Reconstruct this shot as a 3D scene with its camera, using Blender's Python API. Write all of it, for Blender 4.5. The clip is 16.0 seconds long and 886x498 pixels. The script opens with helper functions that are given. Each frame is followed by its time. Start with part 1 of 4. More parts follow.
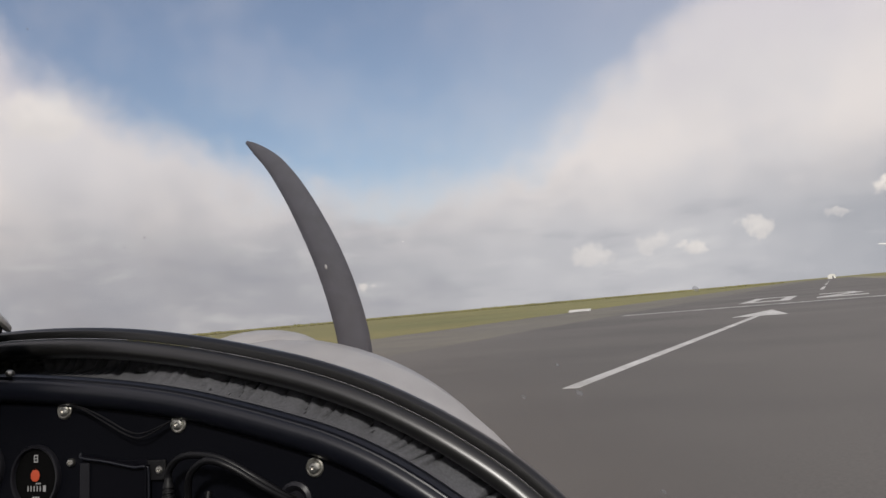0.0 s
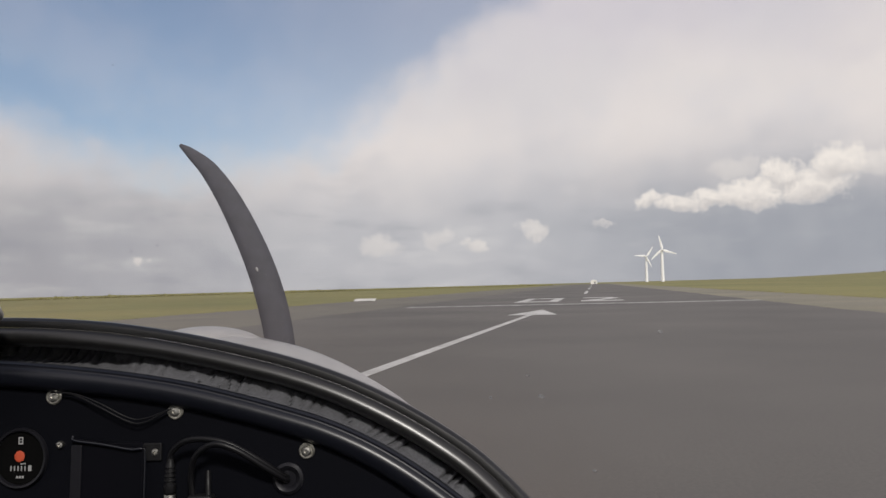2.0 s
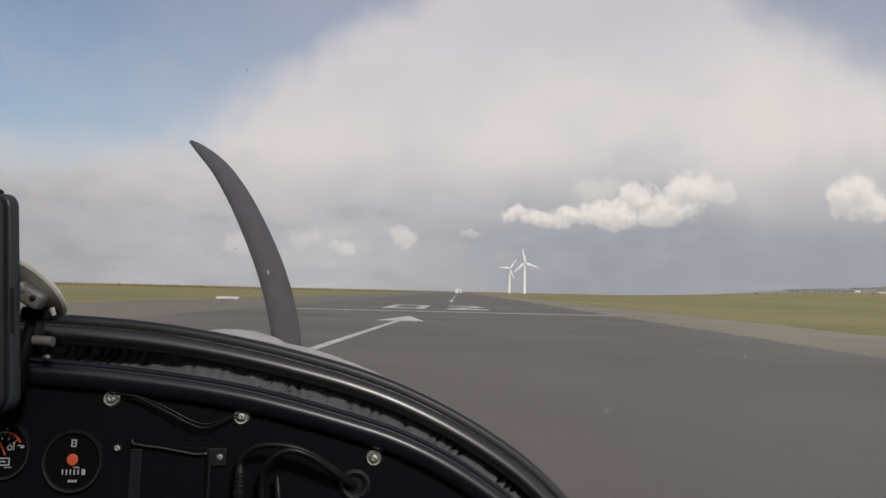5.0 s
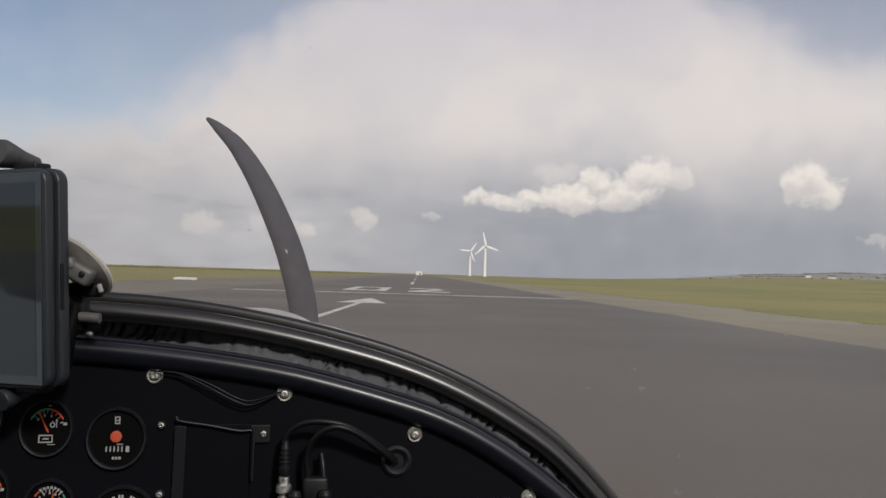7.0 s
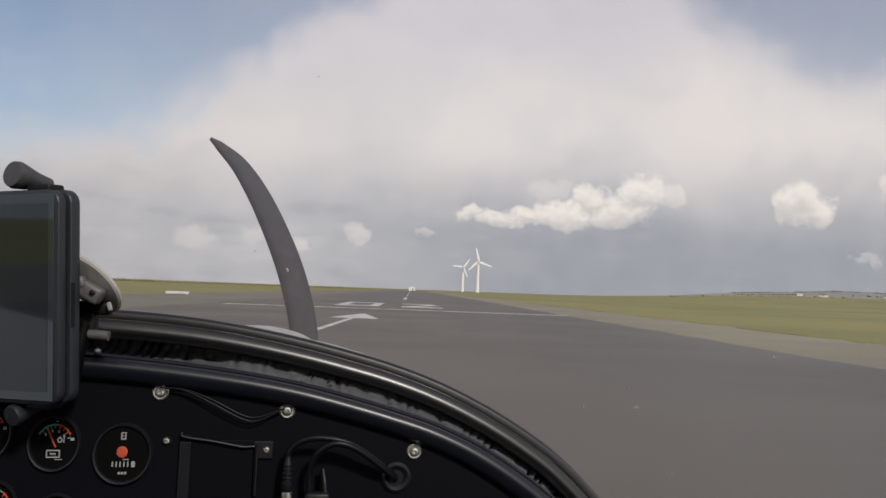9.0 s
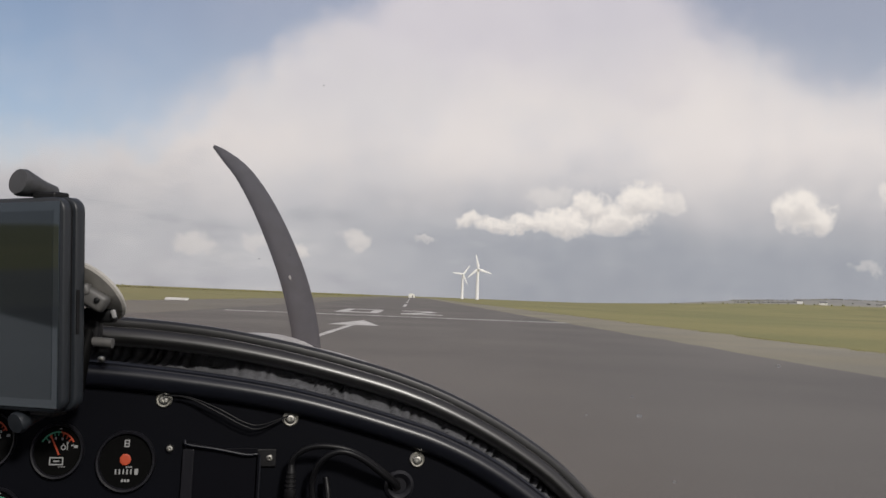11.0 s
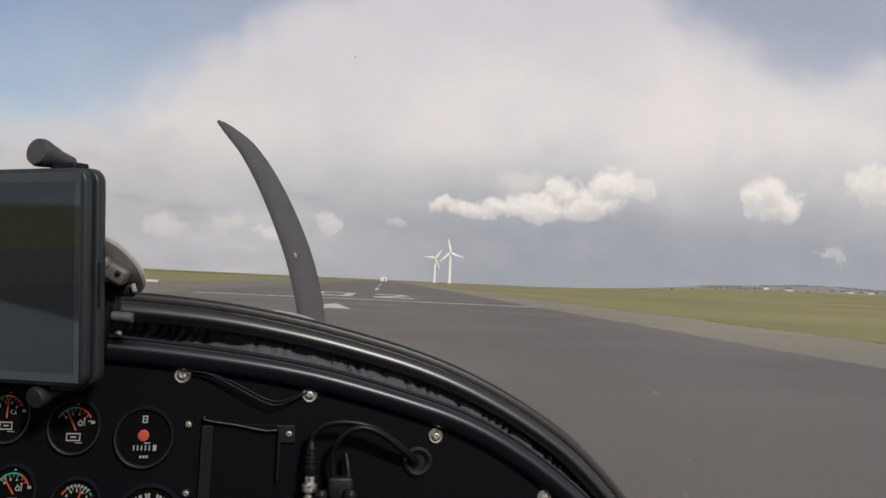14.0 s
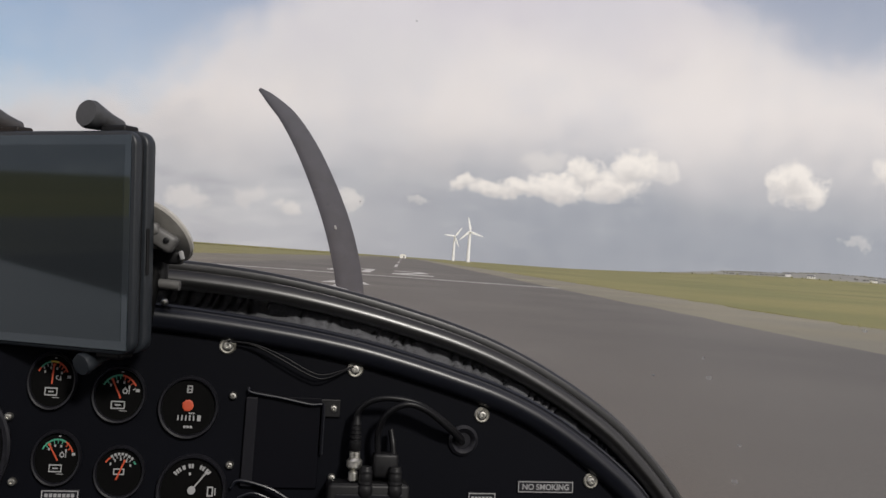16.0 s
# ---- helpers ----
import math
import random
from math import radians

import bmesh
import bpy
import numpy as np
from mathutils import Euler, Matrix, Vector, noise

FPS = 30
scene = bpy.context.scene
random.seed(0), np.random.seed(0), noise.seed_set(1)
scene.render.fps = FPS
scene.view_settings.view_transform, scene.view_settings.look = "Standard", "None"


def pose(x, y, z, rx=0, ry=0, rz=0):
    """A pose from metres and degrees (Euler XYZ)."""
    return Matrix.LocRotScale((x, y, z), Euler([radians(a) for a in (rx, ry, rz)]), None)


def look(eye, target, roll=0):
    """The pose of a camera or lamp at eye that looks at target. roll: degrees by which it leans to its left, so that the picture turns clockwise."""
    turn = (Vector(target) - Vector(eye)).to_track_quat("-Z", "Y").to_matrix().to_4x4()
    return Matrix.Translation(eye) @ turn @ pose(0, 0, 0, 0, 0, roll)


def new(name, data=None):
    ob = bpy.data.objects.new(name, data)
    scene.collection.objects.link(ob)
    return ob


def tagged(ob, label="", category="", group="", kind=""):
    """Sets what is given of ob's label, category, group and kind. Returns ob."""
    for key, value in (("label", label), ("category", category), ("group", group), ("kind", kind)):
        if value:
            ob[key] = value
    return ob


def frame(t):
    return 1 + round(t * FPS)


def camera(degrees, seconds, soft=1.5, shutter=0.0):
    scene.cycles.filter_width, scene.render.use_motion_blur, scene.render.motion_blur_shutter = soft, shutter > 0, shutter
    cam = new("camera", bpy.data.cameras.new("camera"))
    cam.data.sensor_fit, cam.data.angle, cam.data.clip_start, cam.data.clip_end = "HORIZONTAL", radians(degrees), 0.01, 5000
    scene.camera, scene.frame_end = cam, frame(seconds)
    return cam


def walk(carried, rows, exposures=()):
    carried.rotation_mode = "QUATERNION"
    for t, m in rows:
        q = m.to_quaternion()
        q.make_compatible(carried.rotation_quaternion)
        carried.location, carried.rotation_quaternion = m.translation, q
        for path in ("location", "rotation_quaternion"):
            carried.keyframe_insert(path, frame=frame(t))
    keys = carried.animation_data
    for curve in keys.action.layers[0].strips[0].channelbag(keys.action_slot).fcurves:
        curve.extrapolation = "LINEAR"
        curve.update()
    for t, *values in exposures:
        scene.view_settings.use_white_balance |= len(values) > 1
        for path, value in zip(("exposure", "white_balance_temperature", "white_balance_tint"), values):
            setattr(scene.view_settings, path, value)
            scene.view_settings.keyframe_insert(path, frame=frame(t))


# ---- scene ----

# camera: seconds, x, y, z, yaw, pitch, roll
PATH = [
    (0.0, 0.3310, 0.2053, 1.3434, 24.995, 4.498, -5.103),
    (0.5, 0.2961, 0.1546, 1.3419, 21.973, 4.400, -2.182),
    (1.0, 0.2989, 0.1065, 1.3483, 17.622, 4.493, -4.645),
    (1.5, 0.2809, 0.0633, 1.3542, 13.847, 1.966, -3.370),
    (2.0, 0.2306, 0.0339, 1.3773, 9.841, 2.704, -1.517),
    (2.5, 0.1820, 0.0189, 1.4046, 7.854, 3.269, -0.265),
    (3.0, 0.1509, 0.0021, 1.3952, 6.035, 3.983, -1.034),
    (3.5, 0.1162, -0.0078, 1.3904, 3.909, 3.485, 0.890),
    (4.0, 0.1001, -0.0227, 1.4022, 2.678, 3.402, 0.846),
    (4.5, 0.0741, -0.0207, 1.3837, 1.737, 4.429, 2.269),
    (5.0, 0.0582, -0.0116, 1.3870, 0.293, 3.026, 1.327),
    (7.5, -0.0172, -0.0246, 1.3820, -2.780, 1.829, 1.897),
    (8.0, -0.0113, -0.0385, 1.3908, -2.729, 3.089, 1.792),
    (8.5, -0.0168, -0.0367, 1.3863, -2.999, 2.925, 2.083),
    (11.0, -0.0223, -0.0384, 1.3873, -3.034, 3.492, 2.281),
    (11.5, -0.0352, -0.0280, 1.3772, -3.332, 2.960, 2.980),
    (12.0, -0.0354, -0.0265, 1.3748, -3.222, 2.694, 2.364),
    (12.5, -0.0314, -0.0304, 1.3778, -2.967, 2.858, 1.721),
    (13.0, -0.0344, -0.0330, 1.3836, -3.421, 2.795, 1.646),
    (13.5, -0.0610, -0.0240, 1.3718, -4.140, 2.343, 3.372),
    (14.0, -0.0640, -0.0323, 1.3794, -5.089, 2.402, 2.679),
    (14.5, -0.0629, -0.0280, 1.3858, -4.875, 2.312, 2.195),
    (15.0, -0.0895, -0.0128, 1.3793, -4.322, 1.168, 4.850),
    (15.5, -0.0823, -0.0253, 1.3842, -4.560, 2.117, 2.861),
    (16.0, -0.0892, -0.0113, 1.3751, -3.769, 0.753, 4.146),
]
cam = camera(58.5, 16.0, soft=1.5)
walk(cam, [(t, pose(x, y, z, 90 + pitch, 0, yaw) @ pose(0, 0, 0, 0, 0, roll)) for t, x, y, z, yaw, pitch, roll in PATH],
     [(0.0, 0.07), (1.0, 0.02), (2.5, 0.03), (3.5, -0.05), (5.0, -0.05), (7.5, -0.02), (11.0, 0.03), (14.0, 0.04), (16.0, 0.08)])

# ---- world, sun ----
SUN_AZ, SUN_EL = 152.0, 36.0          # degrees clockwise from straight ahead, and above the horizon

world = bpy.data.worlds.new("sky")
scene.world = world
world.use_nodes = True
wn, wl = world.node_tree.nodes, world.node_tree.links
wn.clear()


def wmath(op, a, b=None, c=None):
    n = wn.new("ShaderNodeMath")
    n.operation = op
    for i, v in enumerate((a, b, c)):
        if v is None:
            continue
        if isinstance(v, (int, float)):
            n.inputs[i].default_value = v
        else:
            wl.new(v, n.inputs[i])
    return n.outputs[0]


def wstep(v, lo, hi):
    n = wn.new("ShaderNodeMapRange")
    n.interpolation_type = "SMOOTHSTEP"
    n.inputs["From Min"].default_value, n.inputs["From Max"].default_value = lo, hi
    wl.new(v, n.inputs["Value"])
    return n.outputs["Result"]


def wnoise(scale, detail, rough=0.55):
    n = wn.new("ShaderNodeTexNoise")
    n.inputs["Scale"].default_value, n.inputs["Detail"].default_value, n.inputs["Roughness"].default_value = scale, detail, rough
    wl.new(way, n.inputs["Vector"])
    return n


def wmix(f, a, b):
    n = wn.new("ShaderNodeMix")
    n.data_type = "RGBA"
    for s, v in ((n.inputs[0], f), (n.inputs[6], a), (n.inputs[7], b)):
        if isinstance(v, (tuple, float, int)):
            s.default_value = (*v, 1) if isinstance(v, tuple) else v
        else:
            wl.new(v, s)
    return n.outputs[2]


coord = wn.new("ShaderNodeTexCoord")
way = coord.outputs["Generated"]
split = wn.new("ShaderNodeSeparateXYZ")
wl.new(way, split.inputs[0])
az = wmath("MULTIPLY", wmath("ARCTAN2", split.outputs[0], split.outputs[1]), 57.2958)
el = wmath("MULTIPLY", wmath("ARCSINE", split.outputs[2]), 57.2958)
broad = wnoise(3.2, 4.0)
mid = wnoise(9.0, 6.0)
fine = wnoise(26.0, 7.0, 0.6)
b0 = wmath("SUBTRACT", broad.outputs[0], 0.5)
m0 = wmath("SUBTRACT", mid.outputs[0], 0.5)
f0 = wmath("SUBTRACT", fine.outputs[0], 0.5)
fine_rgb = wn.new("ShaderNodeSeparateColor")
wl.new(fine.outputs[1], fine_rgb.inputs[0])
mid_rgb = wn.new("ShaderNodeSeparateColor")
wl.new(mid.outputs[1], mid_rgb.inputs[0])

# open blue sky above a ragged edge of cloud, ahead to one side and a little on the other
edge_a = wmath("ADD", wmath("MULTIPLY", wmath("POWER", wmath("ABSOLUTE", wmath("ADD", az, 29.0)), 2.0), 0.0165), 7.4)
edge_b = wmath("ADD", wmath("MULTIPLY", wmath("POWER", wmath("ABSOLUTE", wmath("ADD", az, -34.0)), 2.0), 0.03), 12.4)
edge = wmath("MINIMUM", edge_a, edge_b)
ragged = wmath("ADD", wmath("MULTIPLY", b0, 8.0), wmath("ADD", wmath("MULTIPLY", m0, 7.0), wmath("MULTIPLY", f0, 3.0)))
blue = wstep(wmath("ADD", wmath("SUBTRACT", el, edge), ragged), -0.8, 4.2)
veil = wmath("MULTIPLY", blue, wmath("SUBTRACT", 0.86, wmath("MULTIPLY", wstep(wmath("ADD", m0, b0), -0.1, 0.35), 0.16)))
veil = wmath("MULTIPLY", veil, wmath("SUBTRACT", 1.0, wmath("MULTIPLY", wstep(az, -32.0, -6.0), 0.34)))

# cloud deck: pale and warm above, slate grey in the rain below
low_side = wstep(az, -9.0, 11.0)
low = wmix(low_side, wmix(wstep(az, -40.0, -18.0), (0.385, 0.385, 0.415), (0.50, 0.497, 0.522)), (0.338, 0.352, 0.392))
rise = wstep(wmath("ADD", wmath("ADD", el, wmath("MULTIPLY", m0, 4.5)), wmath("MULTIPLY", b0, 5.5)), 3.2, 12.0)
deck = wmix(rise, low, wmix(wstep(wmath("ADD", b0, wmath("MULTIPLY", m0, 0.6)), -0.16, 0.16), (0.665, 0.635, 0.645), (0.765, 0.71, 0.688)))
deck = wmix(wmath("MULTIPLY", wstep(wmath("ADD", el, wmath("MULTIPLY", m0, 12.0)), 13.0, 20.5), 0.75), deck, (0.58, 0.55, 0.61))
deck = wmix(wstep(f0, -0.35, 0.4), deck, wmix(0.08, deck, (1.0, 0.97, 0.95)))
deck = wmix(wstep(m0, 0.0, 0.5), deck, wmix(0.14, deck, (0.36, 0.38, 0.43)))

# low broken bands near the horizon
flatter = wn.new("ShaderNodeMapping")
flatter.inputs["Scale"].default_value = (1.0, 1.0, 3.4)
wl.new(way, flatter.inputs["Vector"])
bands = wn.new("ShaderNodeTexNoise")
bands.inputs["Scale"].default_value, bands.inputs["Detail"].default_value, bands.inputs["Roughness"].default_value = 8.5, 6.0, 0.62
wl.new(flatter.outputs[0], bands.inputs["Vector"])
band0 = wmath("SUBTRACT", bands.outputs[0], 0.5)
near_low = wmath("SUBTRACT", 1.0, wstep(el, 4.0, 12.0))
deck = wmix(wmath("MULTIPLY", wstep(band0, 0.0, 0.22), wmath("MULTIPLY", near_low, wmath("SUBTRACT", 0.36, wmath("MULTIPLY", low_side, 0.28)))), deck, (0.72, 0.70, 0.69))
deck = wmix(wmath("MULTIPLY", wstep(wmath("MULTIPLY", band0, -1.0), 0.0, 0.22), wmath("MULTIPLY", near_low, wmath("SUBTRACT", 0.36, wmath("MULTIPLY", low_side, 0.24)))), deck, (0.31, 0.32, 0.36))

# cumulus: centre azimuth, elevation, half width, half height, density
PUFFS = ((4.9, 5.7, 1.0, 0.65, 0.9), (6.7, 5.2, 1.5, 0.6, 0.95), (9.1, 5.45, 2.2, 0.75, 1.0), (11.6, 5.8, 2.2, 1.1, 1.0), (13.6, 6.9, 1.5, 1.0, 1.0), (15.4, 6.1, 2.4, 1.2, 1.0), (17.0, 7.3, 1.7, 1.3, 1.0),
         (19.1, 7.1, 1.4, 0.7, 0.55), (10.6, 7.6, 1.7, 0.8, 0.34),
         (27.1, 6.8, 1.5, 1.25, 0.95), (28.0, 6.2, 1.9, 1.1, 0.95), (33.9, 7.4, 1.7, 1.3, 0.85), (31.2, 3.0, 1.1, 0.4, 0.3),
         (-14.2, 3.1, 1.7, 0.75, 0.42), (-10.4, 3.5, 1.4, 0.6, 0.35), (-7.5, 2.95, 1.0, 0.55, 0.55), (-3.3, 3.85, 1.3, 0.7, 0.55), (1.6, 4.15, 0.7, 0.35, 0.35),
         (-30.5, 2.3, 0.6, 0.28, 0.55), (-51.5, 14.8, 2.4, 1.8, 0.5))
tiny = wnoise(75.0, 6.0, 0.6)
tiny_rgb = wn.new("ShaderNodeSeparateColor")
wl.new(tiny.outputs[1], tiny_rgb.inputs[0])
waz = wmath("ADD", az, wmath("ADD", wmath("MULTIPLY", wmath("SUBTRACT", fine_rgb.outputs[1], 0.5), 3.6), wmath("MULTIPLY", wmath("SUBTRACT", tiny_rgb.outputs[1], 0.5), 1.7)))
wel = wmath("ADD", el, wmath("ADD", wmath("MULTIPLY", wmath("SUBTRACT", fine_rgb.outputs[2], 0.5), 2.0), wmath("MULTIPLY", wmath("SUBTRACT", tiny_rgb.outputs[2], 0.5), 1.3)))
puff = shade = None
for a, e, ra, re, k in PUFFS:
    d = wmath("ADD", wmath("POWER", wmath("ABSOLUTE", wmath("DIVIDE", wmath("SUBTRACT", waz, a), ra)), 2.0),
              wmath("POWER", wmath("ABSOLUTE", wmath("DIVIDE", wmath("SUBTRACT", wel, e), re)), 2.0))
    v = wmath("MULTIPLY", wstep(wmath("SUBTRACT", 1.0, d), -0.34, 0.74), k)
    puff = v if puff is None else wmath("MAXIMUM", puff, v)
    under = wmath("MULTIPLY", v, wstep(wmath("DIVIDE", wmath("SUBTRACT", e, wel), re), -0.3, 1.0))
    shade = under if shade is None else wmath("MAXIMUM", shade, under)
white = wmix(shade, (0.87, 0.81, 0.755), (0.56, 0.53, 0.52))
white = wmix(wstep(wmath("SUBTRACT", tiny.outputs[0], 0.5), -0.1, 0.35), white, wmix(0.55, white, (0.62, 0.59, 0.575)))
clouds = wmix(puff, deck, white)

sky = wn.new("ShaderNodeTexSky")
sky.sky_type = "NISHITA"
sky.sun_disc = False
sky.sun_elevation, sky.sun_rotation = radians(SUN_EL), radians(SUN_AZ)
sky.air_density, sky.dust_density, sky.ozone_density = 1.0, 0.3, 2.2
sky_bg, cloud_bg, both, out = (wn.new(k) for k in ("ShaderNodeBackground", "ShaderNodeBackground", "ShaderNodeMixShader", "ShaderNodeOutputWorld"))
wl.new(sky.outputs[0], sky_bg.inputs[0])
sky_bg.inputs[1].default_value = 0.084
wl.new(clouds, cloud_bg.inputs[0])
cloud_bg.inputs[1].default_value = 1.0
wl.new(veil, both.inputs[0])
wl.new(cloud_bg.outputs[0], both.inputs[1])
wl.new(sky_bg.outputs[0], both.inputs[2])
wl.new(both.outputs[0], out.inputs[0])

sun = new("sun", bpy.data.lights.new("sun", "SUN"))
sun.data.energy, sun.data.angle, sun.data.color = 2.6, radians(7.0), (1.0, 0.955, 0.89)
sa, se = radians(SUN_AZ), radians(SUN_EL)
sun.matrix_world = look((math.sin(sa) * math.cos(se) * 50, math.cos(sa) * math.cos(se) * 50, math.sin(se) * 50), (0, 0, 0))


# ---- materials ----
def material(name, color, rough=0.5, metal=0.0, scale=0.0, vary=0.0, bump=0.0, big=0.0, second=None, coat=0.0, space="Object", spec=0.5, ior=1.5):
    """Principled surface whose colour varies at a fine scale (per metre) and at a broad one, with a fine relief."""
    m = bpy.data.materials.new(name)
    m.use_nodes = True
    nt = m.node_tree
    p = nt.nodes["Principled BSDF"]
    p.inputs["Base Color"].default_value = (*color, 1)
    p.inputs["Roughness"].default_value, p.inputs["Metallic"].default_value = rough, metal
    p.inputs["Coat Weight"].default_value = coat
    p.inputs["Specular IOR Level"].default_value = spec
    p.inputs["IOR"].default_value = ior
    if not scale:
        return m
    if space == "Object":
        vec = nt.nodes.new("ShaderNodeTexCoord").outputs["Object"]
    else:
        vec = nt.nodes.new("ShaderNodeNewGeometry").outputs["Position"]

    def nz(s, detail=5.0):
        n = nt.nodes.new("ShaderNodeTexNoise")
        n.inputs["Scale"].default_value, n.inputs["Detail"].default_value = s, detail
        nt.links.new(vec, n.inputs["Vector"])
        return n.outputs[0]

    def ramp(v, lo, hi, a, b):
        n = nt.nodes.new("ShaderNodeMapRange")
        for k, x in (("From Min", lo), ("From Max", hi), ("To Min", a), ("To Max", b)):
            n.inputs[k].default_value = x
        nt.links.new(v, n.inputs["Value"])
        return n.outputs[0]

    small = nz(scale)
    hsv = nt.nodes.new("ShaderNodeHueSaturation")
    hsv.inputs["Color"].default_value = (*color, 1)
    if second is not None:
        mix = nt.nodes.new("ShaderNodeMix")
        mix.data_type = "RGBA"
        mix.inputs[6].default_value, mix.inputs[7].default_value = (*color, 1), (*second, 1)
        nt.links.new(ramp(nz(big or scale / 8, 6.0), 0.38, 0.62, 0.0, 1.0), mix.inputs[0])
        nt.links.new(mix.outputs[2], hsv.inputs["Color"])
    value = ramp(small, 0.3, 0.7, 1 - vary, 1 + vary)
    if big:
        mul = nt.nodes.new("ShaderNodeMath")
        mul.operation = "MULTIPLY"
        nt.links.new(value, mul.inputs[0])
        nt.links.new(ramp(nz(big * 0.37, 3.0), 0.35, 0.65, 1 - vary * 0.6, 1 + vary * 0.6), mul.inputs[1])
        value = mul.outputs[0]
    nt.links.new(value, hsv.inputs["Value"])
    nt.links.new(hsv.outputs[0], p.inputs["Base Color"])
    nt.links.new(ramp(small, 0.3, 0.7, max(0.02, rough - 0.3 * vary), min(1, rough + 0.3 * vary)), p.inputs["Roughness"])
    if bump:
        b = nt.nodes.new("ShaderNodeBump")
        b.inputs["Strength"].default_value, b.inputs["Distance"].default_value = 0.6, bump
        nt.links.new(nz(scale * 1.7), b.inputs["Height"])
        nt.links.new(b.outputs[0], p.inputs["Normal"])
    return m


M = {
    "asphalt": material("asphalt", (0.108, 0.101, 0.093), 0.9, 0, 30, 0.16, 0.003, 0.11, (0.140, 0.130, 0.118), space="World"),
    "shoulder": material("shoulder", (0.205, 0.190, 0.150), 0.95, 0, 9, 0.18, 0.006, 0.2, (0.235, 0.213, 0.155), space="World"),
    "old_tarmac": material("old_tarmac", (0.150, 0.140, 0.122), 0.95, 0, 9, 0.16, 0.006, 0.2, (0.175, 0.163, 0.130), space="World"),
    "grass": material("grass", (0.235, 0.21, 0.078), 0.95, 0, 1.6, 0.14, 0.01, 0.028, (0.17, 0.168, 0.06), space="World"),
    "tuft": material("tuft", (0.27, 0.24, 0.085), 0.9, 0, 1.5, 0.15, 0.0, 0.1, (0.23, 0.22, 0.075), space="World"),
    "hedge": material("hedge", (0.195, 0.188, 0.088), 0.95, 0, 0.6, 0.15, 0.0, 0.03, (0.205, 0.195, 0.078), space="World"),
    # woods: pale grey, with distance haze put into the base colour
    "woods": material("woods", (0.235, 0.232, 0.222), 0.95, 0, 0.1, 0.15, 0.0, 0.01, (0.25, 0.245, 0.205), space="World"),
    "paint": material("runway_paint", (0.56, 0.55, 0.53), 0.8, 0, 6, 0.14, 0.003, 0.9, (0.44, 0.43, 0.41), space="World"),
    "worn_paint": material("worn_runway_paint", (0.46, 0.45, 0.43), 0.85, 0, 3.2, 0.3, 0.003, 1.6, (0.20, 0.195, 0.185), space="World"),
    "panel": material("panel_black", (0.0021, 0.0024, 0.0042), 0.56, 0, 900, 0.2, 0.00012, 12, spec=0.08),
    "pocket": material("pocket_vinyl", (0.0024, 0.0025, 0.0042), 0.5, 0, 500, 0.06, 0.00004, 18, spec=0.08),
    "lip": material("lip_black", (0.005, 0.0058, 0.0095), 0.34, 0, 160, 0.06, 0.0, 9, spec=0.5),
    "rubber": material("rubber", (0.0048, 0.0047, 0.0046), 0.34, 0, 140, 0.06, 0.0, 9, spec=0.8),
    "cloth": material("cloth", (0.074, 0.075, 0.082), 0.9, 0, 500, 0.25, 0.0005, 25),
    "screw": material("screw_steel", (0.52, 0.51, 0.47), 0.4, 1.0, 300, 0.25, 0.0, 60),
    "washer": material("washer", (0.36, 0.35, 0.31), 0.45, 1.0, 300, 0.25),
    "dial": material("dial_face", (0.002, 0.002, 0.002), 0.6, 0, 400, 0.1, spec=0.06),
    "bezel": material("bezel", (0.009, 0.009, 0.0115), 0.33, 0, 300, 0.06, spec=0.32),
    "marks": material("white_print", (0.26, 0.26, 0.262), 0.7),
    "orange": material("orange_print", (0.40, 0.055, 0.018), 0.6),
    "green": material("green_print", (0.04, 0.22, 0.14), 0.6),
    "yellow": material("yellow_print", (0.50, 0.36, 0.04), 0.6),
    "cable": material("cable_black", (0.004, 0.004, 0.0048), 0.42, 0, 300, 0.1, spec=0.24),
    "plastic": material("black_plastic", (0.0055, 0.0055, 0.0062), 0.5, 0, 260, 0.2, 0.00005, 20, spec=0.26),
    "case": material("tablet_case", (0.014, 0.017, 0.021), 0.42, 0, 400, 0.15, 0.0001, 14),
    "screen": material("tablet_screen", (0.010, 0.013, 0.017), 0.04, 0, spec=1.0, ior=1.62),
    "display": material("tablet_display", (0.0035, 0.0055, 0.0075), 0.04, 0, spec=1.0, ior=1.52),
    "cup": material("suction_cup", (0.40, 0.385, 0.355), 0.4, 0, 120, 0.12, 0.0, 20),
    "knob": material("knob_plastic", (0.042, 0.043, 0.046), 0.5, 0, 300, 0.2, 0.00005, 30),
    "cup_arm": material("grey_nylon", (0.085, 0.083, 0.080), 0.5, 0, 200, 0.12),
    "cowl": material("cowl_paint", (0.36, 0.353, 0.348), 0.5, 0, 40, 0.08, 0.0, 3, coat=0.05),
    "prop": material("propeller_black", (0.06, 0.060, 0.072), 0.75, 0, 60, 0.15, 0.0, 8),
    "turbine": material("turbine_white", (0.80, 0.80, 0.80), 0.45, 0, 0.4, 0.04),
    "wall": material("white_render", (0.74, 0.73, 0.70), 0.8, 0, 0.5, 0.06),
    "slate": material("roof_slate", (0.12, 0.12, 0.13), 0.7, 0, 0.6, 0.2),
    "liner": material("cabin_liner", (0.06, 0.06, 0.062), 0.85, 0, 200, 0.15, 0.0004, 8),
}


# the tablet glass mirrors a little bluer, painting in the tint of reflected sky
for key in ("screen", "display"):
    M[key].node_tree.nodes["Principled BSDF"].inputs["Specular Tint"].default_value = (0.80, 0.93, 1.0, 1)

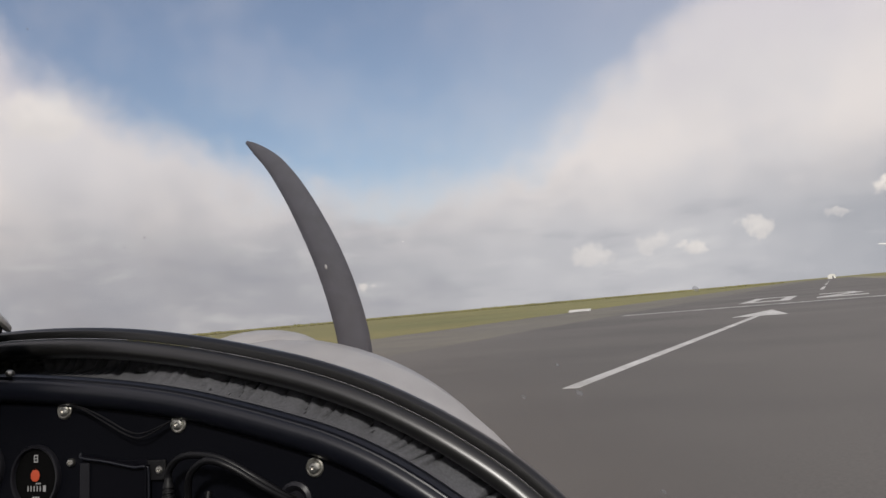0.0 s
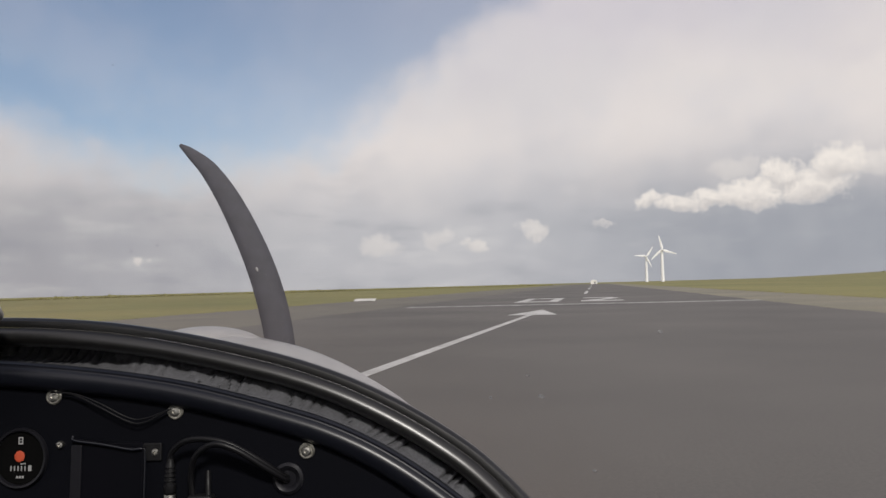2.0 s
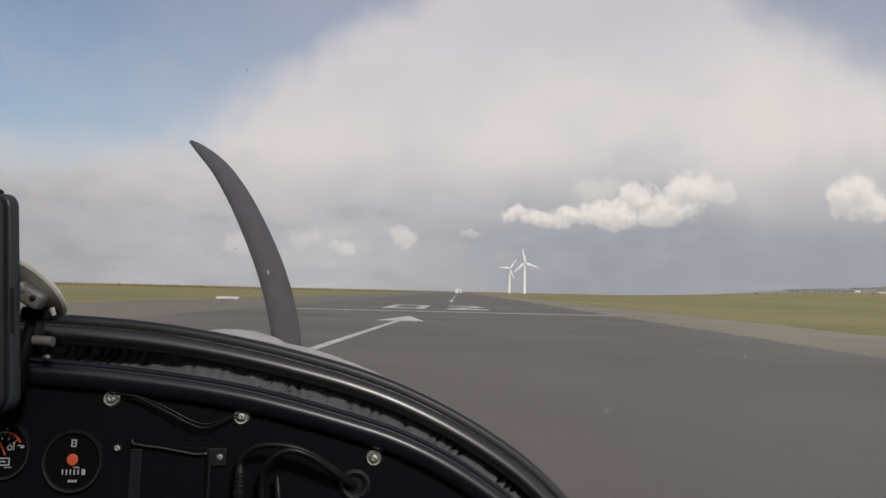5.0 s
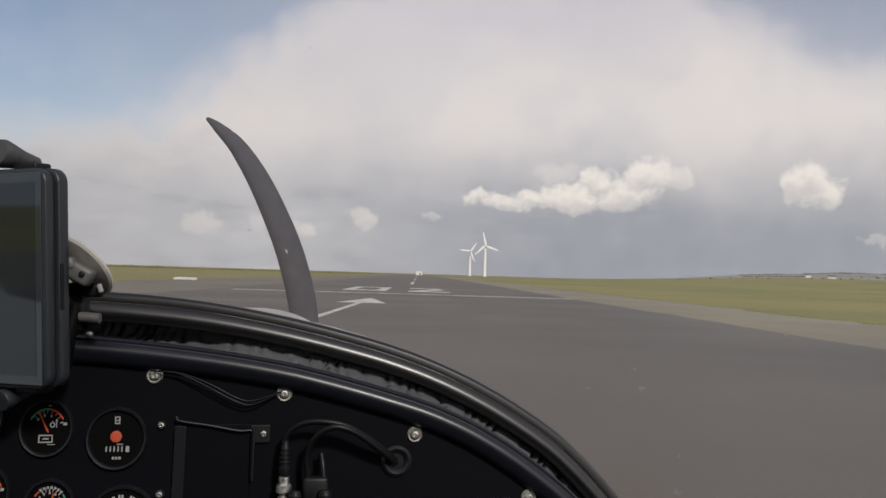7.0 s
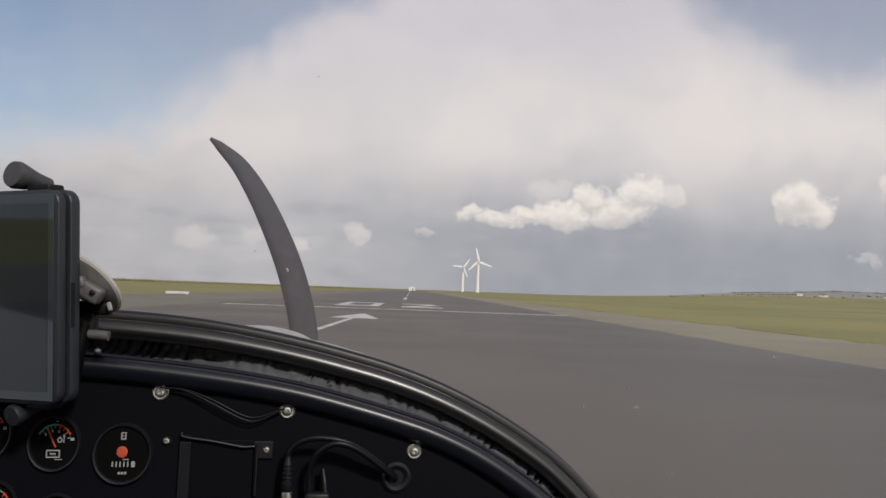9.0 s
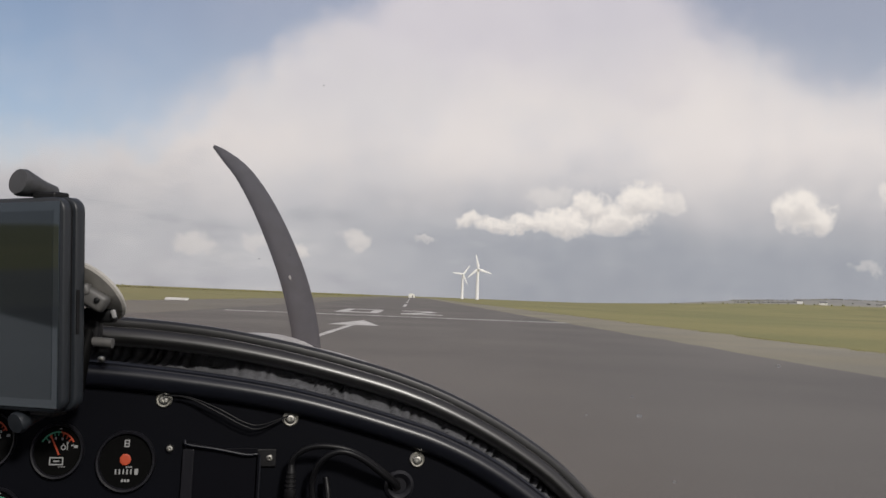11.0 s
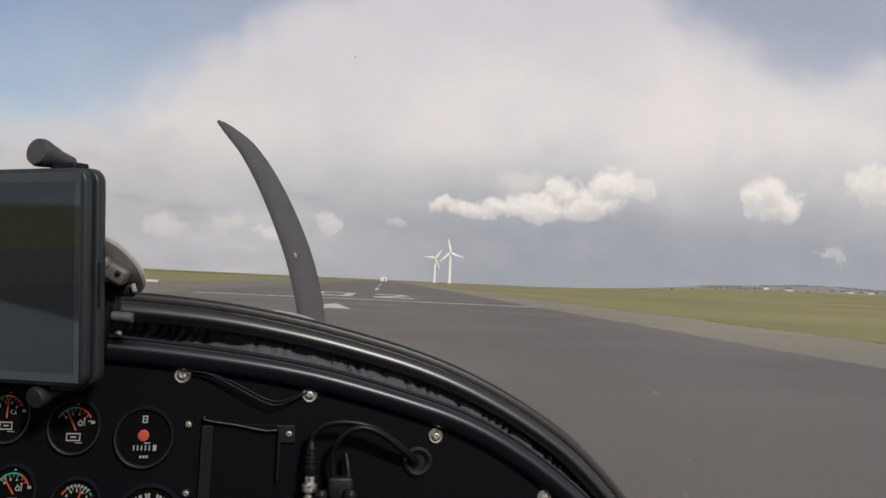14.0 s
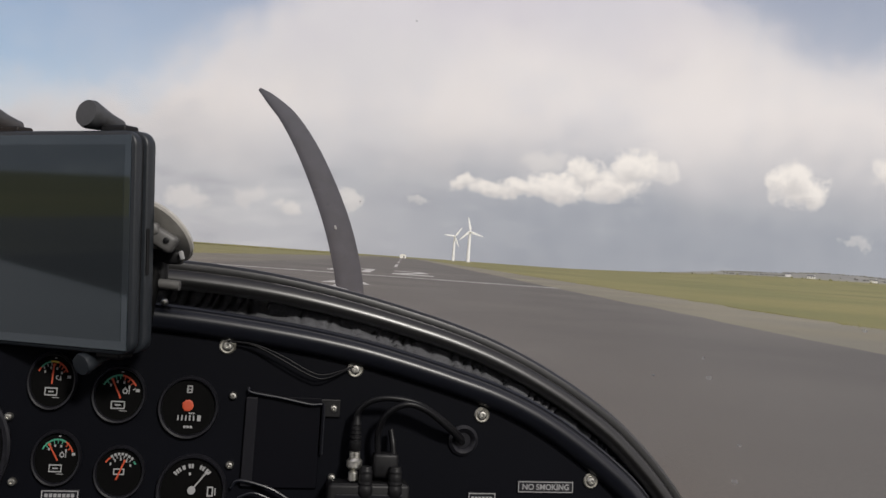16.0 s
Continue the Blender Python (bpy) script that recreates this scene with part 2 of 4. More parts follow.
glass = bpy.data.materials.new("windscreen_glass")
glass.use_nodes = True
gn, gl = glass.node_tree.nodes, glass.node_tree.links
gn.remove(gn["Principled BSDF"])
clear, shine, gmix = (gn.new(k) for k in ("ShaderNodeBsdfTransparent", "ShaderNodeBsdfGlossy", "ShaderNodeMixShader"))
clear.inputs[0].default_value = (0.99, 0.99, 0.99, 1)
shine.inputs["Roughness"].default_value = 0.03
gmix.inputs[0].default_value = 0.015
gl.new(clear.outputs[0], gmix.inputs[1])
gl.new(shine.outputs[0], gmix.inputs[2])
# thin brown film in broad patches, painting in a warm reflection on the pane
sheen, dmix, dpos = (gn.new(k) for k in ("ShaderNodeBsdfDiffuse", "ShaderNodeMixShader", "ShaderNodeNewGeometry"))
sheen.inputs[0].default_value = (0.43, 0.31, 0.24, 1)
patch, sheen_grain = (gn.new("ShaderNodeTexNoise") for _ in range(2))
for node, size, detail in ((patch, 5.5, 4.0), (sheen_grain, 90.0, 3.0)):
    node.inputs["Scale"].default_value, node.inputs["Detail"].default_value = size, detail
    gl.new(dpos.outputs["Position"], node.inputs["Vector"])
spread, speckle = (gn.new("ShaderNodeMapRange") for _ in range(2))
for node, src, values in ((spread, patch, (0.48, 0.74, 0.0, 0.03)), (speckle, sheen_grain, (0.3, 0.7, 0.9, 1.1))):
    for key, v in zip(("From Min", "From Max", "To Min", "To Max"), values):
        node.inputs[key].default_value = v
    gl.new(src.outputs[0], node.inputs["Value"])
dmul = gn.new("ShaderNodeMath")
dmul.operation = "MULTIPLY"
gl.new(spread.outputs[0], dmul.inputs[0])
gl.new(speckle.outputs[0], dmul.inputs[1])
# more of this painted reflection lies along the foot of the pane
foot, fmul, fadd = gn.new("ShaderNodeAttribute"), gn.new("ShaderNodeMath"), gn.new("ShaderNodeMath")
foot.attribute_name = "foot"
fmul.operation = "MULTIPLY"
gl.new(foot.outputs["Fac"], fmul.inputs[0])
gl.new(patch.outputs[0], fmul.inputs[1])
gl.new(dmul.outputs[0], fadd.inputs[0])
gl.new(fmul.outputs[0], fadd.inputs[1])
gl.new(fadd.outputs[0], dmix.inputs[0])
gl.new(gmix.outputs[0], dmix.inputs[1])
gl.new(sheen.outputs[0], dmix.inputs[2])
gl.new(dmix.outputs[0], gn["Material Output"].inputs[0])
M["glass"] = glass

# dried film on the glass: mostly see-through, a little milky
film = bpy.data.materials.new("dried_speck")
film.use_nodes = True
fn, fl = film.node_tree.nodes, film.node_tree.links
fn.remove(fn["Principled BSDF"])
thin, milk, fmix = (fn.new(k) for k in ("ShaderNodeBsdfTransparent", "ShaderNodeBsdfTranslucent", "ShaderNodeMixShader"))
milk.inputs[0].default_value = (0.6, 0.59, 0.56, 1)
fmix.inputs[0].default_value = 0.3
fl.new(thin.outputs[0], fmix.inputs[1])
fl.new(milk.outputs[0], fmix.inputs[2])
fl.new(fmix.outputs[0], fn["Material Output"].inputs[0])
M["speck"] = film


# ---- helpers for meshes ----
def finish(name, bm, mat, smooth=False):
    bmesh.ops.recalc_face_normals(bm, faces=bm.faces)
    me = bpy.data.meshes.new(name)
    bm.to_mesh(me)
    bm.free()
    me.materials.append(mat)
    if smooth:
        for poly in me.polygons:
            poly.use_smooth = True
        me.set_sharp_from_angle(angle=radians(38))
    return new(name, me)


def thing(name, m, label, category, group="", kind=""):
    ob = new(name)
    ob.empty_display_size = 0.05
    ob.matrix_world = m
    return tagged(ob, label, category, group, kind)


def part(name, bm, mat, parent, label="", smooth=False):
    ob = finish(name, bm, mat, smooth)
    ob.parent = parent
    return tagged(ob, label)


def solo(name, bm, mat, label, category, m=None, group="", kind="", smooth=False):
    ob = finish(name, bm, mat, smooth)
    if m is not None:
        ob.matrix_world = m
    return tagged(ob, label, category, group, kind)


def box(bm, c, s, bevel=0.0, turn=None):
    m = Matrix.Translation(c) @ (turn or Matrix.Identity(4)) @ Matrix.Diagonal((*s, 1))
    r = bmesh.ops.create_cube(bm, size=1.0, matrix=m)
    if bevel:
        edges = list({e for v in r["verts"] for e in v.link_edges})
        bmesh.ops.bevel(bm, geom=edges, offset=bevel, segments=3, affect="EDGES", profile=0.5)
    return bm


def lathe(bm, profile, seg=32, m=None, cap=True):
    """Turns (radius, height) pairs about the local z axis."""
    m = m or Matrix.Identity(4)
    rings = []
    for r, h in profile:
        if r < 1e-6:
            rings.append([bm.verts.new(m @ Vector((0, 0, h)))])
        else:
            rings.append([bm.verts.new(m @ Vector((r * math.cos(2 * math.pi * i / seg), r * math.sin(2 * math.pi * i / seg), h))) for i in range(seg)])
    for a, b in zip(rings, rings[1:]):
        for i in range(seg):
            j = (i + 1) % seg
            q = [a[i % len(a)], a[j % len(a)], b[j % len(b)], b[i % len(b)]]
            q = list(dict.fromkeys(q))
            if len(q) > 2:
                bm.faces.new(q)
    if cap:
        for ring in (rings[0], rings[-1]):
            if len(ring) > 2:
                bm.faces.new(ring)
    return bm


def smooth_line(pts, n=8):
    """Catmull-Rom through the points."""
    pts = [Vector(p) for p in pts]
    ext = [pts[0] * 2 - pts[1], *pts, pts[-1] * 2 - pts[-2]]
    line = []
    for i in range(1, len(ext) - 2):
        a, b, c, d = ext[i - 1:i + 3]
        for k in range(n):
            t = k / n
            line.append(0.5 * ((2 * b) + (c - a) * t + (2 * a - 5 * b + 4 * c - d) * t * t + (3 * b - a - 3 * c + d) * t ** 3))
    line.append(pts[-1])
    return line


def sweep(bm, line, profile, up, closed=True, widths=None):
    """Moves a profile of (across, up) pairs along a line."""
    rings = []
    for i, p in enumerate(line):
        d = (line[min(i + 1, len(line) - 1)] - line[max(i - 1, 0)]).normalized()
        side = d.cross(up).normalized()
        top = side.cross(d).normalized()
        k = widths[i] if widths else 1.0
        rings.append([bm.verts.new(p + side * a * k + top * b * k) for a, b in profile])
    n = len(profile)
    for a, b in zip(rings, rings[1:]):
        for i in range(n if closed else n - 1):
            bm.faces.new((a[i], a[(i + 1) % n], b[(i + 1) % n], b[i]))
    if closed:
        bm.faces.new(rings[0])
        bm.faces.new(rings[-1])
    return bm


def circle(r, n=10):
    return [(r * math.cos(2 * math.pi * i / n), r * math.sin(2 * math.pi * i / n)) for i in range(n)]


def tube(bm, line, r, n=10, up=Vector((0, 0.1, 1)), widths=None):
    return sweep(bm, line, circle(r, n), up, True, widths)


def slab(bm, pts, z, h=0.006):
    """A thin flat plate over a polygon in x, y."""
    lo = [bm.verts.new((x, y, z)) for x, y in pts]
    hi = [bm.verts.new((x, y, z + h)) for x, y in pts]
    bm.faces.new(hi)
    for i in range(len(pts)):
        j = (i + 1) % len(pts)
        bm.faces.new((lo[i], lo[j], hi[j], hi[i]))
    return bm


def arc(bm, r0, r1, a0, a1, h, n=14):
    """A flat piece of ring, angles in degrees from the top, clockwise."""
    for i in range(n):
        a, b = (radians(a0 + (a1 - a0) * k / n) for k in (i, i + 1))
        bm.faces.new([bm.verts.new((r * math.sin(t), r * math.cos(t), h)) for r, t in ((r0, a), (r1, a), (r1, b), (r0, b))])
    return bm


# ---- ground, runway ----
RUN = pose(-0.9, 0, 0, 0, 0, -0.9)     # the runway's axis



def ease(v):
    v = min(1.0, max(0.0, v))
    return v * v * (3 - 2 * v)


def ground_z(x, y):
    """The land lies level, but climbs gently beyond one side of the airfield."""
    r, a = math.hypot(x, y), math.degrees(math.atan2(x, y))
    return -0.03 + math.tan(radians(0.52)) * r * ease((a - 11) / 17) * (1 - ease((a - 75) / 50)) * ease((r - 220) / 800)


bm = bmesh.new()
last = None
for r in (0.0, 30, 80, 150, 220, 300, 380, 470, 570, 680, 800, 920, 1050, 1300, 1700, 2300, 3200, 4600):
    ring = [bm.verts.new((r * math.cos(math.pi * i / 120), r * math.sin(math.pi * i / 120), ground_z(r * math.cos(math.pi * i / 120), r * math.sin(math.pi * i / 120)))) for i in range(240 if r else 1)]
    if last:
        for i in range(240):
            j = (i + 1) % 240
            bm.faces.new(list(dict.fromkeys([last[i % len(last)], ring[i], ring[j], last[j % len(last)]])))
    last = ring
solo("ground", bm, M["grass"], "flat airfield grass, yellow-green and short, out to the horizon", "grass", kind="structure")


def edged(x0, x1, y0, y1, wob, step, rnd):
    """Outline of a long strip with slightly uneven sides."""
    n = int((y1 - y0) / step)
    left = [(x0 + rnd.uniform(-wob, wob), y0 + (y1 - y0) * i / n) for i in range(n + 1)]
    right = [(x1 + rnd.uniform(-wob, wob), y0 + (y1 - y0) * i / n) for i in range(n + 1)]
    return left, right


def strip(name, x0, x1, y0, y1, z, mat, label, cat, wob=0.15, step=3.0):
    rnd = random.Random(len(name) + int(x1))
    left, right = edged(x0, x1, y0, y1, wob, step, rnd)
    bm = bmesh.new()
    vl = [bm.verts.new((x, y, z)) for x, y in left]
    vr = [bm.verts.new((x, y, z)) for x, y in right]
    bl = [bm.verts.new((x - 0.05, y, z - 0.06)) for x, y in left]
    br = [bm.verts.new((x + 0.05, y, z - 0.06)) for x, y in right]
    for i in range(len(vl) - 1):
        bm.faces.new((vl[i], vr[i], vr[i + 1], vl[i + 1]))
        bm.faces.new((bl[i], vl[i], vl[i + 1], bl[i + 1]))
        bm.faces.new((vr[i], br[i], br[i + 1], vr[i + 1]))
    return solo(name, bm, mat, label, cat, RUN, kind="structure")


strip("runway_shoulder_1", 11.0, 18.0, -60, 640, -0.012, M["shoulder"], "pale worn tarmac shoulder with grass growing in", "shoulder", 0.45, 1.6)
strip("runway_shoulder_2", -25.0, -12.3, -60, 640, -0.012, M["old_tarmac"], "dull grey tarmac shoulder along the runway", "shoulder", 0.45, 1.6)
strip("runway", -12.6, 11.3, -60, 640, 0.0, M["asphalt"], "dark grey asphalt runway with faint patches", "runway", 0.18, 2.5)


def marking(name, polys, label, cat="marking", group="", paint="paint"):
    bm = bmesh.new()
    for p in polys:
        slab(bm, p, 0.002)
    return solo(name, bm, M[paint], label, cat, RUN, group, "structure")


def rect(x0, x1, y0, y1):
    return [(x0, y0), (x1, y0), (x1, y1), (x0, y1)]


marking("threshold_line", [rect(-11.4, 11.3, 51.6, 53.4)], "worn white threshold line across the runway", paint="worn_paint")
# the numerals 0 and 2, each 3.3 m wide
x0, x1, y0, y1, s = -4.9, -1.6, 60.0, 74.0, 0.75
marking("runway_numeral", [rect(x0, x1, y0, y0 + 2.2), rect(x0, x1, y1 - 2.2, y1), rect(x0, x0 + s, y0 + 2.2, y1 - 2.2), rect(x1 - s, x1, y0 + 2.2, y1 - 2.2)],
        "square white painted numeral 0", group="runway numerals")
x0, x1 = 0.1, 3.3
marking("runway_numeral", [rect(x0, x1, y0, y0 + 2.2), rect(x0, x1 - 0.5, y1 - 2.2, y1),
                           [(x0, y0 + 2.2), (x0 + 1.1, y0 + 2.2), (x1, y1 - 4.2), (x1 - 0.5, y1 - 2.2), (x1 - 1.4, y1 - 2.2), (x1 - 1.0, y1 - 4.2)]],
        "angular white painted numeral 2", group="runway numerals")
marking("lead_in_arrow", [[(-2.75, 35.5), (-0.55, 35.5), (-1.6, 42.4)], [(-2.67, 12.0), (-2.41, 12.0), (-1.62, 35.5), (-1.86, 35.5)]], "worn white arrow with a long stem painted before the threshold", group="lead-in arrows")
marking("lead_in_arrow", [[(-4.15, -1.5), (-1.95, -1.5), (-2.78, 5.4)], [(-3.9, -25.0), (-3.64, -25.0), (-2.92, -1.5), (-3.16, -1.5)]], "worn white arrow with a long stem beside the aircraft", group="lead-in arrows")
for k in range(7):
    marking("centre_line_dash", [rect(-0.22, 0.22, 101 + k * 62, 131 + k * 62)], "white runway centre line dash", group="centre line dashes")


# ---- far things ----
def at_az(a, d, z=0.0):
    x, y = math.sin(radians(a)) * d, math.cos(radians(a)) * d
    return Vector((x, y, z + 0.03 + ground_z(x, y)))


def wind_turbine(a, d, hub, blade, spin, yaw):
    t = thing("wind_turbine", Matrix.Translation(at_az(a, d)) @ pose(0, 0, 0, 0, 0, -a + yaw), "white three-bladed wind turbine standing on grassland", "wind turbine", "wind turbines")
    part("tower", lathe(bmesh.new(), [(hub * 0.058, -0.3), (hub * 0.057, 0), (hub * 0.042, hub * 0.95)], 20), M["turbine"], t, smooth=True)
    part("nacelle", box(bmesh.new(), (0, 0.5, hub), (hub * 0.055, hub * 0.13, hub * 0.06), hub * 0.012), M["turbine"], t)
    face = Matrix.Translation((0, -hub * 0.085, hub)) @ pose(0, 0, 0, 90, 0, 0)
    part("hub", lathe(bmesh.new(), [(hub * 0.03, -hub * 0.04), (hub * 0.034, 0), (hub * 0.024, hub * 0.025), (0, hub * 0.04)], 16, face), M["turbine"], t, smooth=True)
    for k in range(3):
        bm = bmesh.new()
        prev = None
        for f, w, th in ((0.0, 0.045, 0.045), (0.08, 0.06, 0.045), (0.2, 0.105, 0.03), (0.55, 0.07, 0.016), (0.9, 0.04, 0.008), (1.0, 0.015, 0.004)):
            w, th = w * blade * 1.7, th * blade * 1.2
            ring = [bm.verts.new((x, y, f * blade)) for x, y in ((-w * 0.35, 0), (0, -th / 2), (w * 0.65, 0), (0, th / 2))]
            if prev:
                for i in range(4):
                    bm.faces.new((prev[i], prev[(i + 1) % 4], ring[(i + 1) % 4], ring[i]))
            prev = ring
        bm.faces.new(prev)
        bm.transform(Matrix.Translation((0, -hub * 0.085, hub)) @ pose(0, 0, 0, 0, spin + 120 * k, 0))
        part("blade", bm, M["turbine"], t)
    return t


wind_turbine(4.55, 1300, 40.5, 18.5, 35, 8)
wind_turbine(5.63, 1200, 46.5, 21.5, -12, 8)

# hut with a rounded roof beyond the runway's end
hut = thing("hut", Matrix.Translation(at_az(0.9, 660, -0.02)), "small white hut with a rounded roof beyond the runway", "hut")
part("wall", box(bmesh.new(), (0, 0, 1.1), (5.2, 4.0, 2.2), 0.05), M["wall"], hut)
bm = bmesh.new()
prev = None
for y in (-2.1, 2.1):
    ring = [bm.verts.new((2.7 * math.cos(math.pi * i / 12), y, 2.2 + 1.3 * math.sin(math.pi * i / 12))) for i in range(13)]
    if prev:
        for i in range(12):
            bm.faces.new((prev[i], prev[i + 1], ring[i + 1], ring[i]))
    bm.faces.new(ring)
    prev = ring
part("roof", bm, M["wall"], hut)
part("door", box(bmesh.new(), (0.8, -2.02, 1.0), (0.9, 0.06, 2.0)), M["slate"], hut)

# low white marker boards lying in the grass
for a, d, w in ((-15.4, 84, 2.3),):
    b = thing("marker_board", Matrix.Translation(at_az(a, d, -0.03)) @ pose(0, 0, 0, 0, 0, -a - 12), "low white marker board standing in the grass", "marker")
    part("board", box(bmesh.new(), (0, 0, 0.20), (w, 0.7, 0.06), 0.02, pose(0, 0, 0, 18, 0, 0)), M["paint"], b)
    for sx in (-0.4, 0.4):
        part("leg", box(bmesh.new(), (sx * w, 0, 0.10), (0.08, 0.3, 0.2)), M["wall"], b)


def clump_field(name, spots, mat, label, cat, seed):
    """Many small uneven clumps in one object: hedges and far woods."""
    rnd = random.Random(seed)
    base = bmesh.new()
    bmesh.ops.create_icosphere(base, subdivisions=1, radius=1.0)
    bv = [v.co.copy() for v in base.verts]
    bf = [[v.index for v in f.verts] for f in base.faces]
    base.free()
    verts, faces = [], []
    for x, y, z, r in spots:
        o = len(verts)
        sx, sy, sz = (r * rnd.uniform(0.7, 1.35) for _ in range(3))
        for v in bv:
            k = rnd.uniform(0.72, 1.25)
            verts.append((x + v.x * sx * k, y + v.y * sy * k, z + v.z * sz * k))
        faces += [[i + o for i in f] for f in bf]
    me = bpy.data.meshes.new(name)
    me.from_pydata(verts, [], faces)
    me.materials.append(mat)
    return tagged(new(name, me), label, cat, kind="stuff")


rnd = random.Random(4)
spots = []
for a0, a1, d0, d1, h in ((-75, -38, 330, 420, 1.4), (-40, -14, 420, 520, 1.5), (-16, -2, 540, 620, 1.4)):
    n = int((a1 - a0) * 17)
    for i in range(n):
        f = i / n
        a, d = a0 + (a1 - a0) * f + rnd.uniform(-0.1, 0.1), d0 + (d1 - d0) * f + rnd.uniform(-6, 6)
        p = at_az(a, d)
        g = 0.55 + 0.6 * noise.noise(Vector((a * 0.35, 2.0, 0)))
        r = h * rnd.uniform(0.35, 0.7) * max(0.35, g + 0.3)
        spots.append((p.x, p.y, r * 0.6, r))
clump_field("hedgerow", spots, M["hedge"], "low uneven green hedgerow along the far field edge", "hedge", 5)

# scrub and low banks on the other side, then a wooded rise
spots = []
for i in range(70):
    a, d = rnd.uniform(18, 45), rnd.uniform(900, 1300)
    p = at_az(a, d)
    r = rnd.uniform(0.5, 1.4)
    spots.append((p.x, p.y, p.z + r * 0.5, r))
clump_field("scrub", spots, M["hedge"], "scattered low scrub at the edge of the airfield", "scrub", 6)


def rise_height(a):
    return max(0.0, 13.0 * math.exp(-((a - 30.0) / 4.5) ** 2) + 9.0 * math.exp(-((a - 44.0) / 9.0) ** 2) + 5.0 * math.exp(-((a - 23.0) / 3.0) ** 2))


bm = bmesh.new()
grid = []
for i in range(90):
    a = 14 + i * 0.5
    col = []
    for d, k in ((1500, 0.0), (1650, 0.35), (1850, 0.8), (2100, 1.0), (2500, 0.9), (3200, 0.0)):
        p = at_az(a, d)
        col.append(bm.verts.new((p.x, p.y, p.z - 0.1 + k * rise_height(a) * (1 + 0.15 * noise.noise(Vector((a * 0.5, d * 0.002, 1)))))))
    grid.append(col)
for a, b in zip(grid, grid[1:]):
    for i in range(len(a) - 1):
        bm.faces.new((a[i], b[i], b[i + 1], a[i + 1]))
solo("low_hill", bm, M["woods"], "low wooded hill on the horizon, haze painted into its colour", "hill", kind="structure", smooth=True)
spots = []
for i in range(3200):
    a = rnd.uniform(23, 46)
    d = rnd.choice((1620, 1900, 2080)) + rnd.uniform(-30, 30)
    if noise.noise(Vector((a * 0.55, d * 0.01, 3))) < -0.02:
        continue
    k = 0.3 if d < 1700 else 0.85 if d < 2000 else 1.0
    p = at_az(a, d)
    r = rnd.uniform(0.8, 2.2)
    spots.append((p.x, p.y, p.z + k * rise_height(a) + r * 0.4, r))
clump_field("far_woods", spots, M["woods"], "far woods and hedges on the low hill, paled with painted haze", "woods", 7)


def farm_house(a, d, z, w, h, yaw):
    t = thing("farm_house", Matrix.Translation(at_az(a, d, z)) @ pose(0, 0, 0, 0, 0, yaw - a), "far white farmhouse with a grey pitched roof", "house", "farmhouses")
    part("wall", box(bmesh.new(), (0, 0, h / 2 - 1), (w, 7, h + 2)), M["wall"], t)
    bm = bmesh.new()
    pr = [(-3.8, h - 0.05), (0, h + 1.9), (3.8, h - 0.05)]
    e = [[bm.verts.new((sx * (w / 2 + 0.4), y, zz)) for y, zz in pr] for sx in (-1, 1)]
    for i in range(3):
        bm.faces.new((e[0][i], e[0][(i + 1) % 3], e[1][(i + 1) % 3], e[1][i]))
    bm.faces.new(e[0])
    bm.faces.new(e[1])
    roof = part("roof", bm, M["slate"], t)
    part("chimney", box(bmesh.new(), (w * 0.38, 0, h + 2), (1.0, 1.0, 1.6)), M["wall"], roof)
    for k in range(3):
        part("window", box(bmesh.new(), (-w * 0.3 + k * w * 0.3, -3.51, h * 0.55), (1.0, 0.08, 1.3)), M["slate"], t)


farm_house(27.4, 1560, 2.5, 9, 3.4, 4)
farm_house(28.8, 1480, 1.0, 12, 3.2, -6)
farm_house(32.4, 1500, 1.0, 10, 3.2, 10)
farm_house(33.6, 1520, 1.5, 8, 3.2, -3)
farm_house(-46.0, 1700, 0.0, 16, 5, 0)

# tufts of longer grass along the edge of the tarmac
rnd = random.Random(11)
verts, faces = [], []
for i in range(12000):
    y = 8 + 120 * rnd.random() ** 1.6
    x = 17.9 + rnd.gauss(0, 0.35) if rnd.random() < 0.6 else -24.9 - rnd.gauss(0, 0.4)
    p = RUN @ Vector((x, y, -0.03))
    h = rnd.uniform(0.012, 0.04)
    w = rnd.uniform(0.015, 0.04)
    a = rnd.uniform(0, math.pi)
    o = len(verts)
    dx, dy = math.cos(a) * w, math.sin(a) * w
    verts += [(p.x - dx, p.y - dy, p.z), (p.x + dx, p.y + dy, p.z), (p.x + rnd.gauss(0, 0.04), p.y + rnd.gauss(0, 0.04), p.z + h)]
    faces.append((o, o + 1, o + 2))
me = bpy.data.meshes.new("edge_grass")
me.from_pydata(verts, [], faces)
me.materials.append(M["tuft"])
tagged(new("edge_grass", me), "tufts of longer grass along the tarmac edge", "grass", kind="stuff")


# ---- the aircraft: nose ----
PX, PZ = -0.24, 1.24
PANEL = Matrix(((0.9910, -0.0111, 0.1331, -0.24), (0.1336, 0.0823, -0.9876, 0.64), (0.0, 0.9965, 0.0830, 1.24), (0, 0, 0, 1)))
# local axes of PANEL: x along the panel, y up it, z towards the seats


def mirrored(pts, centre):
    return [(2 * centre - x, y) for x, y in reversed(pts)] + pts


